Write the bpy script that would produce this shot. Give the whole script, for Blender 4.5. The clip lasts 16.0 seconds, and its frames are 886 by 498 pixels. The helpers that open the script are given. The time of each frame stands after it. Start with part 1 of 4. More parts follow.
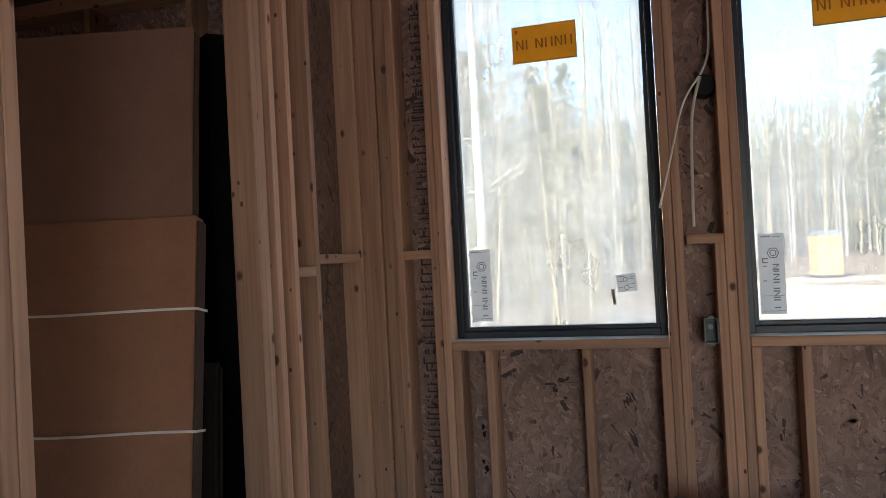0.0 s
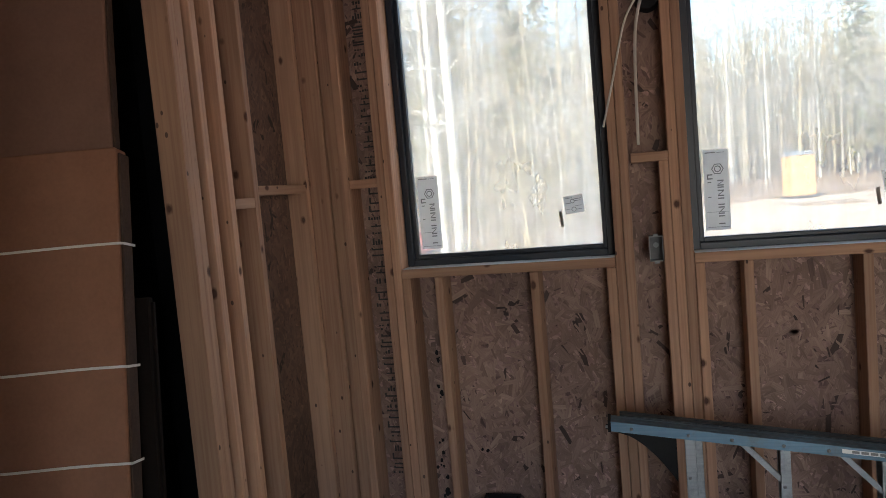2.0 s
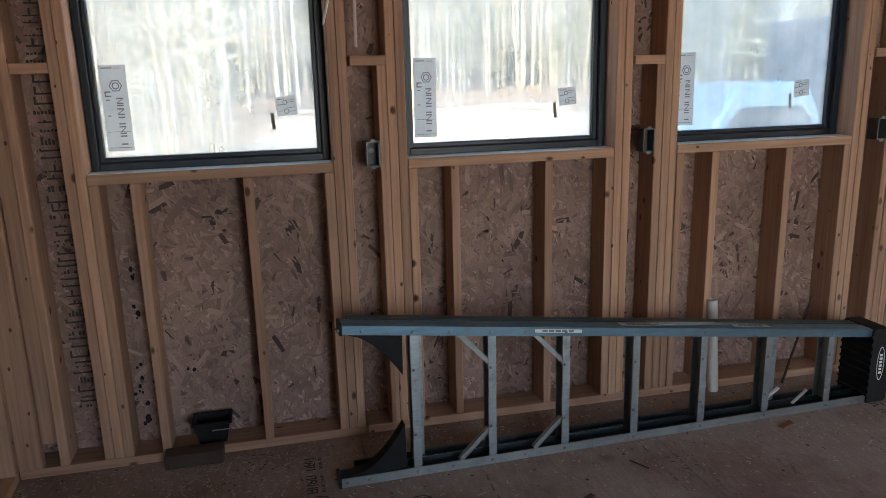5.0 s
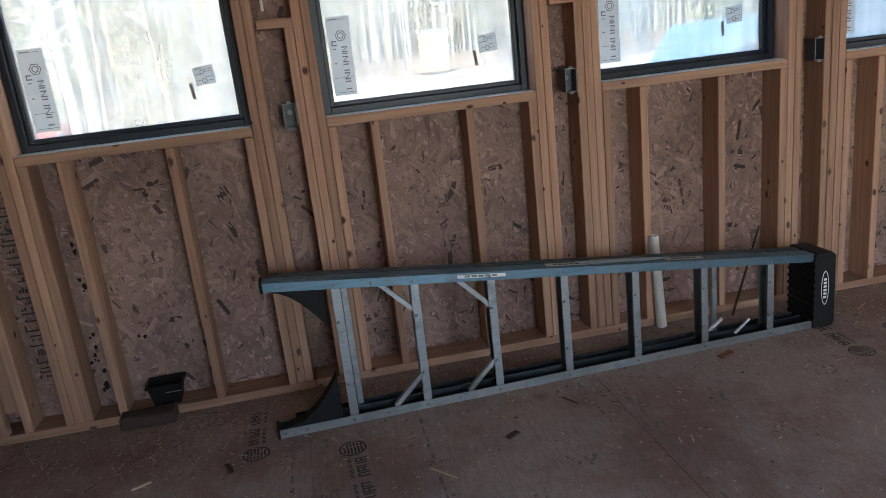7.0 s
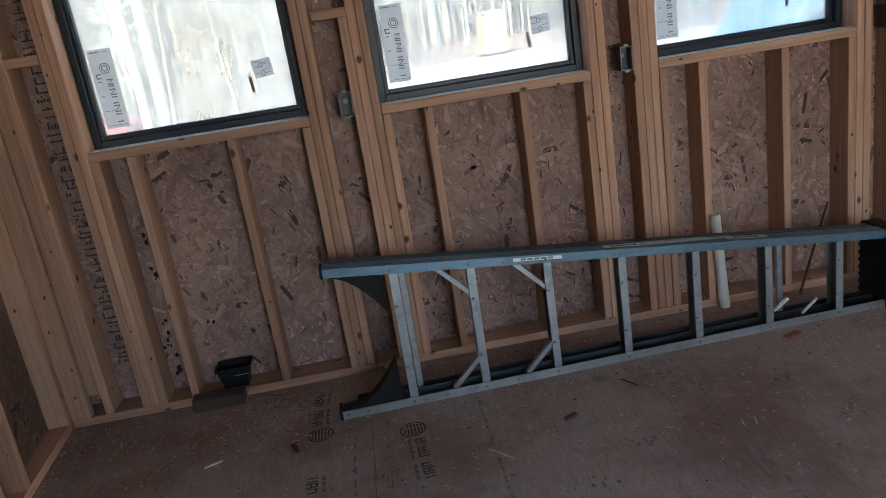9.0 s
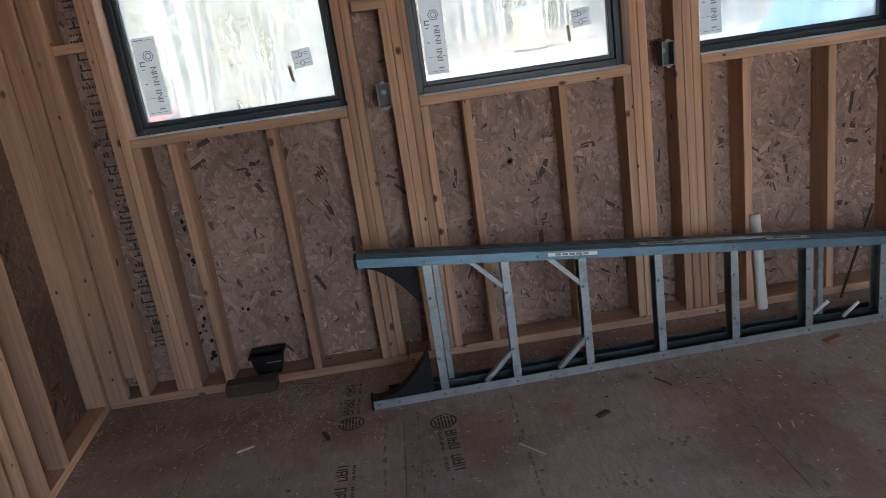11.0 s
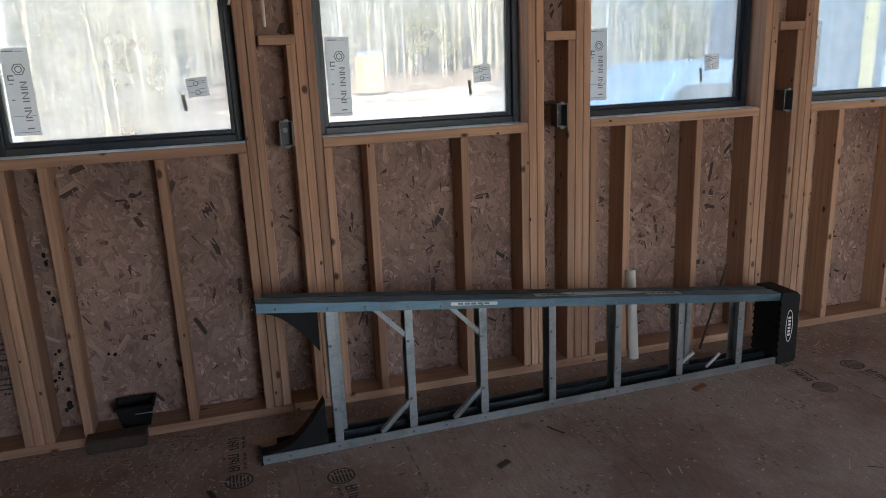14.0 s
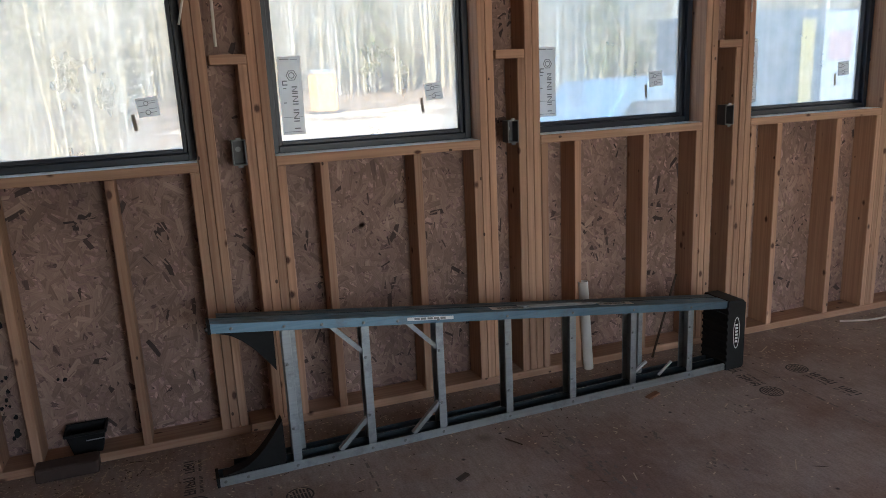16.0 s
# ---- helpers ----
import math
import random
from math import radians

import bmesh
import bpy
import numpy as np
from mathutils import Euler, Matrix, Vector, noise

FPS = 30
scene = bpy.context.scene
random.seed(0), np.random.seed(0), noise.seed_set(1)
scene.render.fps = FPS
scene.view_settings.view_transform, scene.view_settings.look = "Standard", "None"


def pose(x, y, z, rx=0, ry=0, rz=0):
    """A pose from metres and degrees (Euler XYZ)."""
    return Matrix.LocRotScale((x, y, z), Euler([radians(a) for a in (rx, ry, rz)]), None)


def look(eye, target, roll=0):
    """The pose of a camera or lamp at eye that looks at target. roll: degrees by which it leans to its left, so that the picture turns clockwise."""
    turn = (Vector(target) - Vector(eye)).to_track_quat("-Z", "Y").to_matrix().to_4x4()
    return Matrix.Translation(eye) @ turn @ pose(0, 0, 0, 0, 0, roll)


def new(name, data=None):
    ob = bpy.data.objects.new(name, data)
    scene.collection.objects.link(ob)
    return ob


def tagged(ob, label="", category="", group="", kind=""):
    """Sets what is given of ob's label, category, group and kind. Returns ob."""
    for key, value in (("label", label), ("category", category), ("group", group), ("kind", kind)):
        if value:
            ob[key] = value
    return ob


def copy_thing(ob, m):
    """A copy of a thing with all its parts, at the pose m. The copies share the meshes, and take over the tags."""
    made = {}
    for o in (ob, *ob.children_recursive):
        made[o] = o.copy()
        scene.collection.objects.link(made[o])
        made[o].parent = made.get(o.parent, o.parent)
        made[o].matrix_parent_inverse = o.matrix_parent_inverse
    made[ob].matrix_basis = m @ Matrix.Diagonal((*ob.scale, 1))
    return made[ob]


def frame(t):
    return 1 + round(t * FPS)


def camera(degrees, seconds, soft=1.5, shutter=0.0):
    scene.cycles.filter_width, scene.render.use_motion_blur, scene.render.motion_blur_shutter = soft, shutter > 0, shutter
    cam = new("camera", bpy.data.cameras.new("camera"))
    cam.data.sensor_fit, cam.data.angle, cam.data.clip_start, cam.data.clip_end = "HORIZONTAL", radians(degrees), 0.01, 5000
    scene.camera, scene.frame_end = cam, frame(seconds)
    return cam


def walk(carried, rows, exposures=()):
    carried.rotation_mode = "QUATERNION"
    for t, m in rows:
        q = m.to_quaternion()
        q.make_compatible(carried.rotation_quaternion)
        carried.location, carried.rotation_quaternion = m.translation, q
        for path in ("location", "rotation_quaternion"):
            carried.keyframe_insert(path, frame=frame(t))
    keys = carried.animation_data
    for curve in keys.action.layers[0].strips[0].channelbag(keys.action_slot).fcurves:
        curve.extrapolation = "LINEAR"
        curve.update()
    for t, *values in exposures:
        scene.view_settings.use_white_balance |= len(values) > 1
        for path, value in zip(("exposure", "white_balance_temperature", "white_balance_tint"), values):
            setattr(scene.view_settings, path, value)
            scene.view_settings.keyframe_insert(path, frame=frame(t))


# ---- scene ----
cam = camera(62.3, 16.0, soft=0.8)
PATH = [
    (0, (0.157, 0.087, 1.567), (-0.417, 2.003, 1.591), -3.0),
    (0.5, (0.195, 0.116, 1.572), (-0.353, 2.039, 1.602), -3.3),
    (1, (0.234, 0.134, 1.557), (-0.295, 2.063, 1.517), -3.9),
    (1.5, (0.26, 0.139, 1.539), (-0.281, 2.059, 1.398), -4.8),
    (2, (0.284, 0.154, 1.527), (-0.248, 2.075, 1.368), -5.0),
    (2.5, (0.179, 0.183, 1.521), (-0.27, 2.121, 1.322), -4.7),
    (3, (0.047, 0.21, 1.504), (-0.287, 2.163, 1.227), -4.9),
    (3.5, (-0.03, 0.212, 1.506), (-0.258, 2.165, 1.139), -4.4),
    (4, (-0.054, 0.202, 1.509), (-0.196, 2.158, 1.117), -3.9),
    (4.5, (-0.06, 0.215, 1.512), (-0.018, 2.168, 1.084), -2.9),
    (5, (-0.081, 0.232, 1.533), (0.359, 2.127, 1.066), -1.5),
    (5.2, (-0.062, 0.246, 1.531), (0.45, 2.121, 1.057), -1.8),
    (7.3, (0.389, 0.05, 1.46), (0.659, 1.949, 0.892), -7.4),
    (7.5, (0.378, 0.054, 1.46), (0.615, 1.955, 0.883), -7.8),
    (8, (0.38, 0.051, 1.466), (0.584, 1.954, 0.885), -8.3),
    (8.5, (0.39, 0.044, 1.463), (0.57, 1.951, 0.887), -8.6),
    (9, (0.394, 0.035, 1.47), (0.539, 1.945, 0.896), -9.0),
    (9.5, (0.391, 0.029, 1.473), (0.498, 1.943, 0.905), -9.6),
    (12, (0.327, 0.066, 1.452), (0.35, 1.971, 0.844), -7.3),
    (12.5, (0.217, 0.094, 1.451), (0.223, 1.991, 0.817), -7.1),
    (13, (0.096, 0.118, 1.494), (0.239, 2.026, 0.909), -5.7),
    (13.5, (0.066, 0.127, 1.505), (0.402, 2.021, 0.959), -3.9),
    (14, (0.091, 0.133, 1.501), (0.623, 1.993, 0.992), -2.4),
    (14.5, (0.099, 0.116, 1.506), (0.724, 1.959, 1.045), -2.1),
    (15, (0.108, 0.11, 1.508), (0.77, 1.942, 1.053), -2.2),
    (15.5, (0.103, 0.105, 1.505), (0.777, 1.933, 1.051), -2.5),
    (16, (0.091, 0.102, 1.502), (0.738, 1.935, 1.033), -2.7),
]
walk(cam, [(t, look(eye, target, roll)) for t, eye, target, roll in PATH], [(0.0, 2.82, 6350, 9), (2.5, 2.78, 6600, 11), (3.5, 3.05, 6400, 9), (4.5, 3.15, 6200, 7), (5.2, 3.1, 6200, 7), (7.5, 3.22, 6000, 7), (9.0, 3.14, 6000, 7), (12.0, 3.25, 6050, 6), (13.0, 3.2, 6100, 7), (14.0, 3.0, 6300, 8), (16.0, 2.95, 6350, 9)])

# ---- world, sun, exposure ----
SOUTH_POWER, EAST_POWER = 4.0, 22.0
world = bpy.data.worlds.new("sky")
scene.world = world
world.use_nodes = True
wn = world.node_tree.nodes
sky = wn.new("ShaderNodeTexSky")
sky.sky_type = "NISHITA"
sky.sun_disc = False
SUN_EL, SUN_AZ = radians(38), radians(205)
sky.sun_elevation, sky.sun_rotation = SUN_EL, SUN_AZ
world.node_tree.links.new(sky.outputs[0], wn["Background"].inputs[0])
wn["Background"].inputs[1].default_value = 0.15
sun = new("sun", bpy.data.lights.new("sun", "SUN"))
sun.data.energy, sun.data.angle, sun.data.color = 3.6, radians(0.5), (1.0, 0.94, 0.85)
sun_dir = Vector((math.sin(SUN_AZ) * math.cos(SUN_EL), math.cos(SUN_AZ) * math.cos(SUN_EL), math.sin(SUN_EL)))
sun.matrix_world = look(sun_dir * 50, (0, 0, 0))

# daylight through the open window holes behind and beside the camera
SOUTH, FAR_SOUTH, EAST, HOLE = (0.85, 2.5), (8.6, 12.6), (-0.1, 2.3), (0.6, 2.3)
XL, XR, YB = -3.6, 14.0, -3.2
for name, size, m, power, tint in (("south_opening_light", (1.65, 1.7), look((1.675, YB - 0.03, 1.45), (1.675, 5, 1.45)), SOUTH_POWER, (0.80, 0.92, 1.0)), ("east_opening_light", (2.4, 1.7), look((XR + 0.03, 1.1, 1.45), (-5, 1.1, 1.45)), EAST_POWER, (1.0, 0.94, 0.84))):
    lamp = new(name, bpy.data.lights.new(name, "AREA"))
    lamp.data.shape, lamp.data.size, lamp.data.size_y = "RECTANGLE", *size
    lamp.data.energy, lamp.data.color = power, tint
    lamp.matrix_world = m


# ---- materials ----
class Nodes:
    """Short hand for building a node material."""

    def __init__(self, name, rough=0.7, metal=0.0):
        self.mat = bpy.data.materials.new(name)
        self.mat.use_nodes = True
        self.tree = self.mat.node_tree
        self.bsdf = self.tree.nodes["Principled BSDF"]
        self.bsdf.inputs["Roughness"].default_value = rough
        self.bsdf.inputs["Metallic"].default_value = metal

    def add(self, kind, **inputs):
        node = self.tree.nodes.new("ShaderNode" + kind)
        for key, value in inputs.items():
            self.put(node, key.replace("_", " "), value)
        return node

    def put(self, node, key, value):
        socket = node.inputs[int(key)] if key.isdigit() else node.inputs[key]
        if isinstance(value, bpy.types.NodeSocket):
            self.tree.links.new(value, socket)
        else:
            socket.default_value = value

    def coords(self, scale=(1, 1, 1), turn=(0, 0, 0), shuffle=True):
        c = self.add("TexCoord").outputs["Object"]
        if shuffle:
            r = self.add("ObjectInfo").outputs["Random"]
            m = self.math("MULTIPLY", r, 37.0)
            comb = self.add("CombineXYZ", X=m, Y=m, Z=m).outputs[0]
            v = self.add("VectorMath")
            v.operation = "ADD"
            self.put(v, "0", c), self.put(v, "1", comb)
            c = v.outputs[0]
        m = self.add("Mapping", Vector=c, Rotation=turn, Scale=scale)
        return m.outputs[0]

    def math(self, op, a, b=0.0):
        m = self.add("Math")
        m.operation = op
        self.put(m, "0", a), self.put(m, "1", b)
        return m.outputs[0]

    def noise(self, vec, scale=5.0, detail=4.0, rough=0.55):
        return self.add("TexNoise", Vector=vec, Scale=scale, Detail=detail, Roughness=rough).outputs["Fac"]

    def ramp(self, fac, *stops):
        r = self.add("ValToRGB", Fac=fac)
        while len(r.color_ramp.elements) < len(stops):
            r.color_ramp.elements.new(0.5)
        for e, (p, c) in zip(r.color_ramp.elements, stops):
            e.position, e.color = p, ((*c, 1) if len(c) == 3 else c)
        return r.outputs[0]

    def mix(self, fac, a, b, blend="MIX"):
        m = self.add("Mix")
        m.data_type, m.blend_type = "RGBA", blend
        for i, v in ((0, fac), (6, a), (7, b)):
            if not isinstance(v, bpy.types.NodeSocket) and i and len(v) == 3:
                v = (*v, 1)
            self.put(m, str(i), v)
        return m.outputs[2]

    def bump(self, height, strength=0.3, distance=0.002):
        b = self.add("Bump", Strength=strength, Distance=distance, Height=height)
        self.put(self.bsdf, "Normal", b.outputs[0])

    def colour(self, c):
        self.put(self.bsdf, "Base Color", c if isinstance(c, bpy.types.NodeSocket) else (*c, 1))
        return self

    def done(self):
        return self.mat


def wood(name, axis, light=(0.535, 0.338, 0.23), dark=(0.42, 0.24, 0.163)):
    """Sawn spruce: grain along one axis, knots, a tone of its own for each board."""
    n = Nodes(name, 0.75)
    s = [22.0, 22.0, 22.0]
    s[axis] = 1.1
    v = n.coords(tuple(s))
    fine = [75.0, 75.0, 75.0]
    fine[axis] = 1.8
    g = n.noise(v, 1.0, 5.0, 0.6)
    f = n.noise(n.coords(tuple(fine)), 1.0, 2.0)
    base = n.ramp(g, (0.30, dark), (0.46, [(a + b) / 2 for a, b in zip(light, dark)]), (0.62, light))
    base = n.mix(0.46, base, n.ramp(f, (0.40, [c * 0.82 for c in dark]), (0.58, light)))
    tone = n.ramp(n.add("ObjectInfo").outputs["Random"], (0.0, (0.74, 0.70, 0.66)), (0.5, (0.95, 0.93, 0.9)), (1.0, (1.12, 1.05, 0.98)))
    base = n.mix(1.0, base, tone, "MULTIPLY")
    ks = [9.0, 9.0, 9.0]
    ks[axis] = 5.5
    kn = n.add("TexVoronoi", Vector=n.coords(tuple(ks)), Scale=1.0)
    knot = n.ramp(n.math("ADD", kn.outputs["Distance"], n.math("MULTIPLY", n.math("SUBTRACT", f, 0.5), 0.12)), (0.06, (1, 1, 1)), (0.125, (0, 0, 0)))
    base = n.mix(knot, base, (0.085, 0.034, 0.02))
    ns = [13.0, 13.0, 13.0]
    ns[axis] = 8.0
    nail = n.add("TexVoronoi", Vector=n.coords(tuple(ns)), Scale=1.0)
    base = n.mix(n.ramp(nail.outputs["Distance"], (0.065, (1, 1, 1)), (0.08, (0, 0, 0))), base, (0.09, 0.05, 0.035))
    n.colour(base)
    n.bump(n.math("ADD", f, g), 0.35, 0.0015)
    return n.done()


def osb(name, flat_axis=1, tone=(1.0, 1.0, 1.0)):
    """Pressed strand board: overlapping flakes of several directions and tones."""
    n = Nodes(name, 0.72)
    tones = [(0.06, 0.036, 0.034), (0.18, 0.114, 0.102), (0.275, 0.18, 0.158), (0.49, 0.335, 0.28)]
    tones = [tuple(c * d for c, d in zip(t, tone)) for t in tones]
    col, height = None, None
    for i, (ang, sc, cut) in enumerate(((0.25, (12, 1, 42), 0.0), (-0.75, (14, 1, 48), 0.4), (1.35, (12, 1, 45), 0.5), (-1.3, (15, 1, 52), 0.55), (0.75, (21, 1, 78), 0.6))):
        turn, scl = [0, 0, 0], [sc[0], sc[0] if flat_axis == 0 else sc[2], sc[2]]
        turn[flat_axis] = ang + 1.2
        scl[flat_axis] = 0.01
        base_v = n.coords((1, 1, 1), tuple(turn), False)
        wob = n.noise(base_v, 9.0, 2.0)
        comb = n.add("CombineXYZ", X=n.math("MULTIPLY", wob, 0.05), Y=n.math("MULTIPLY", wob, 0.05), Z=n.math("MULTIPLY", wob, 0.05)).outputs[0]
        add = n.add("VectorMath")
        n.put(add, "0", base_v), n.put(add, "1", comb)
        m = n.add("Mapping", Vector=add.outputs[0], Scale=tuple(scl), Location=(i * 7.3, i * 3.1, i * 5.7)).outputs[0]
        cell = n.add("TexVoronoi", Vector=m, Scale=1.0)
        sep = n.add("SeparateColor", Color=cell.outputs["Color"])
        flake = n.ramp(sep.outputs[1], (0.05, tones[0]), (0.17, tones[1]), (0.60, tones[2]), (0.96, tones[3]))
        streak = n.noise(n.add("Mapping", Vector=m, Scale=(2, 9, 9)).outputs[0], 1.5, 3.0)
        flake = n.mix(0.3, flake, n.ramp(streak, (0.3, tones[1]), (0.7, tones[3])))
        h = n.math("MULTIPLY", sep.outputs[2], 1.0)
        if col is None:
            col, height = flake, h
        else:
            pick = n.math("GREATER_THAN", sep.outputs[0], cut)
            col = n.mix(pick, col, flake)
            mh = n.add("Mix")
            n.put(mh, "0", pick), n.put(mh, "2", height), n.put(mh, "3", h)
            height = mh.outputs[0]
    gap = n.add("TexVoronoi", Vector=n.coords((30, 30, 8), (0.3, 0.75, 0.3), False), Scale=1.0)
    col = n.mix(n.ramp(n.math("ADD", gap.outputs["Distance"], n.math("MULTIPLY", wob, 0.16)), (0.15, (1, 1, 1)), (0.18, (0, 0, 0))), col, (0.05, 0.028, 0.022))
    blotch = n.ramp(n.noise(n.coords((1, 1, 1), (0, 0, 0), False), 3.5, 6.0, 0.7), (0.34, (0.56, 0.52, 0.52)), (0.60, (1.14, 1.10, 1.09)))
    n.colour(n.mix(1.0, col, blotch, "MULTIPLY"))
    n.bump(height, 0.5, 0.0015)
    return n.done()


def plain(name, c, rough=0.6, metal=0.0, vary=0.12, scale=30.0, bump=0.1):
    n = Nodes(name, rough, metal)
    v = n.coords()
    f = n.noise(v, scale, 5.0)
    g = n.noise(v, scale * 0.12, 3.0)
    lo, hi = [x * (1 - vary) for x in c], [min(1, x * (1 + vary)) for x in c]
    n.colour(n.mix(0.5, n.ramp(f, (0.3, lo), (0.7, hi)), n.ramp(g, (0.3, lo), (0.7, hi))))
    if bump:
        n.bump(f, bump, 0.001)
    return n.done()


def strand(name, tone=(1.0, 1.0, 1.0)):
    """Single pressed wood strands: a tone for each, with grain along its length."""
    n = Nodes(name, 0.7)
    r = n.add("NewGeometry").outputs["Random Per Island"]
    stops = ((0.0, (0.045, 0.028, 0.026)), (0.035, (0.07, 0.044, 0.04)), (0.045, (0.175, 0.113, 0.098)), (0.25, (0.215, 0.140, 0.120)), (0.6, (0.25, 0.166, 0.142)), (0.95, (0.29, 0.196, 0.164)), (1.0, (0.36, 0.25, 0.205)))
    base = n.ramp(r, *[(p, tuple(c * d for c, d in zip(k, tone))) for p, k in stops])
    uv = n.add("UVMap").outputs[0]
    grain = n.noise(n.add("Mapping", Vector=uv, Scale=(9, 260, 1)).outputs[0], 1.0, 3.0)
    base = n.mix(1.0, base, n.ramp(grain, (0.3, (0.80, 0.78, 0.77)), (0.7, (1.15, 1.15, 1.15))), "MULTIPLY")
    v = n.coords((1, 1, 1), (0, 0, 0), False)
    blotch = n.ramp(n.noise(v, 2.6, 5.0, 0.65), (0.33, (0.72, 0.69, 0.69)), (0.62, (1.15, 1.12, 1.11)))
    n.colour(n.mix(1.0, base, blotch, "MULTIPLY"))
    n.bump(grain, 0.25, 0.0008)
    return n.done()


WOOD_Z = wood("spruce_upright", 2)
WOOD_X = wood("spruce_along", 0)
WOOD_Y = wood("spruce_across", 1)
# the side boards' tones are darkened to carry the shade between the studs
STRAND, STRAND_SIDE = strand("wood_strands", (1.30, 1.31, 1.23)), strand("shaded_wood_strands", (0.55, 0.49, 0.42))
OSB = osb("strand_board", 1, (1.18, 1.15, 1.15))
OSB_X = osb("shaded_strand_board", 0, (0.50, 0.44, 0.37))


def subfloor():
    n = Nodes("subfloor_board", 0.62)
    v = n.coords((1, 1, 1), (0, 0, 0), False)
    fib = n.noise(n.add("Mapping", Vector=v, Scale=(60, 14, 1)).outputs[0], 1.0, 4.0)
    sp = n.noise(v, 120.0, 3.0)
    big = n.noise(v, 1.6, 5.0, 0.65)
    c = n.ramp(fib, (0.3, (0.27, 0.205, 0.178)), (0.7, (0.40, 0.325, 0.29)))
    c = n.mix(0.4, c, n.ramp(sp, (0.35, (0.18, 0.125, 0.105)), (0.65, (0.38, 0.30, 0.265))))
    c = n.mix(1.0, c, n.ramp(big, (0.36, (0.66, 0.54, 0.49)), (0.56, (1.08, 1.10, 1.12))), "MULTIPLY")
    spot = n.add("TexVoronoi", Vector=v, Scale=6.5)
    wide = n.add("TexVoronoi", Vector=v, Scale=2.3)
    c = n.mix(n.ramp(spot.outputs["Distance"], (0.03, (1, 1, 1)), (0.07, (0, 0, 0))), c, (0.05, 0.04, 0.035))
    c = n.mix(n.ramp(wide.outputs["Distance"], (0.02, (0.6, 0.6, 0.6)), (0.11, (0, 0, 0))), c, (0.10, 0.075, 0.06))
    n.colour(c)
    n.bump(n.math("ADD", fib, sp), 0.3, 0.001)
    rough = n.ramp(big, (0.3, (0.5, 0.5, 0.5)), (0.7, (0.72, 0.72, 0.72)))
    n.put(n.bsdf, "Roughness", rough)
    return n.done()


def aluminium(name, lo, hi):
    n = Nodes(name, 0.42, 1.0)
    v = n.coords()
    brush = n.noise(n.add("Mapping", Vector=v, Scale=(3, 160, 160)).outputs[0], 1.0, 3.0)
    dirt = n.noise(v, 9.0, 6.0, 0.7)
    c = n.ramp(brush, (0.3, lo), (0.7, hi))
    c = n.mix(n.ramp(dirt, (0.52, (0, 0, 0)), (0.72, (0.7, 0.7, 0.7))), c, (0.20, 0.21, 0.22))
    n.colour(c)
    n.put(n.bsdf, "Roughness", n.ramp(dirt, (0.3, (0.34, 0.34, 0.34)), (0.7, (0.58, 0.58, 0.58))))
    n.bump(brush, 0.08, 0.0005)
    return n.done()


def see_through(mat, share):
    """Lets a thin sheet pass some of the light that falls on its back."""
    tree = mat.node_tree
    bsdf, out = tree.nodes["Principled BSDF"], tree.nodes["Material Output"]
    tl, mx = tree.nodes.new("ShaderNodeBsdfTranslucent"), tree.nodes.new("ShaderNodeMixShader")
    tree.links.new(bsdf.inputs["Base Color"].links[0].from_socket, tl.inputs[0])
    mx.inputs[0].default_value = share
    tree.links.new(bsdf.outputs[0], mx.inputs[1]), tree.links.new(tl.outputs[0], mx.inputs[2]), tree.links.new(mx.outputs[0], out.inputs[0])


def clear(name, tint, rough=0.0, alpha=0.2, dust=0.30, blur=0.0):
    """Thin pane: mostly clear, with a mirror gloss."""
    n = Nodes(name)
    tree = n.tree
    out = tree.nodes["Material Output"]
    tr = n.add("BsdfTransparent", Color=(*tint, 1))
    if blur:
        soft = n.add("BsdfRefraction", Color=(*tint, 1), Roughness=blur, IOR=1.12)
        both = n.add("MixShader", Fac=1.0)
        tree.links.new(tr.outputs[0], both.inputs[1]), tree.links.new(soft.outputs[0], both.inputs[2])
        tr = both
    gl = n.add("BsdfGlossy", Roughness=rough)
    mx = n.add("MixShader", Fac=n.math("MULTIPLY", n.add("Fresnel", IOR=1.45).outputs[0], alpha))
    tree.links.new(tr.outputs[0], mx.inputs[1]), tree.links.new(gl.outputs[0], mx.inputs[2])
    # dust on the pane scatters daylight in streaks and blotches, thickened to paint haze
    v = n.coords((1, 1, 1), (0, 0, 0), False)
    f = n.noise(n.add("Mapping", Vector=v, Scale=(16, 1, 0.3)).outputs[0], 1.0, 5.0)
    g = n.noise(v, 3.0, 4.0)
    amount = n.math("MULTIPLY", n.math("ADD", n.math("MULTIPLY", f, 0.45), n.math("MULTIPLY", g, 1.45)), dust)
    tl = n.add("BsdfTranslucent", Color=(1.0, 0.975, 0.895, 1))
    md = n.add("MixShader", Fac=amount)
    tree.links.new(mx.outputs[0], md.inputs[1]), tree.links.new(tl.outputs[0], md.inputs[2])
    tree.links.new(md.outputs[0], out.inputs[0])
    return n.done()


FLOOR = subfloor()
ALU = aluminium("worn_aluminium", (0.37, 0.40, 0.425), (0.43, 0.465, 0.49))
# upper rail: the blue of reflected sky is put into its colour
RAIL_ALU = aluminium("sky_tinted_aluminium", (0.145, 0.24, 0.325), (0.19, 0.295, 0.385))
# darker metal that paints the shade inside the folded ladder
SHADED_ALU = aluminium("shaded_aluminium", (0.07, 0.10, 0.13), (0.13, 0.17, 0.20))
# both pane tints are darker than glass, to dim the bright view outside
GLASS = clear("dimmed_pane_glass", (0.605, 0.635, 0.63), dust=0.25, blur=0.042)
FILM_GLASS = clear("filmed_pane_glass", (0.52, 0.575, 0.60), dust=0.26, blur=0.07)
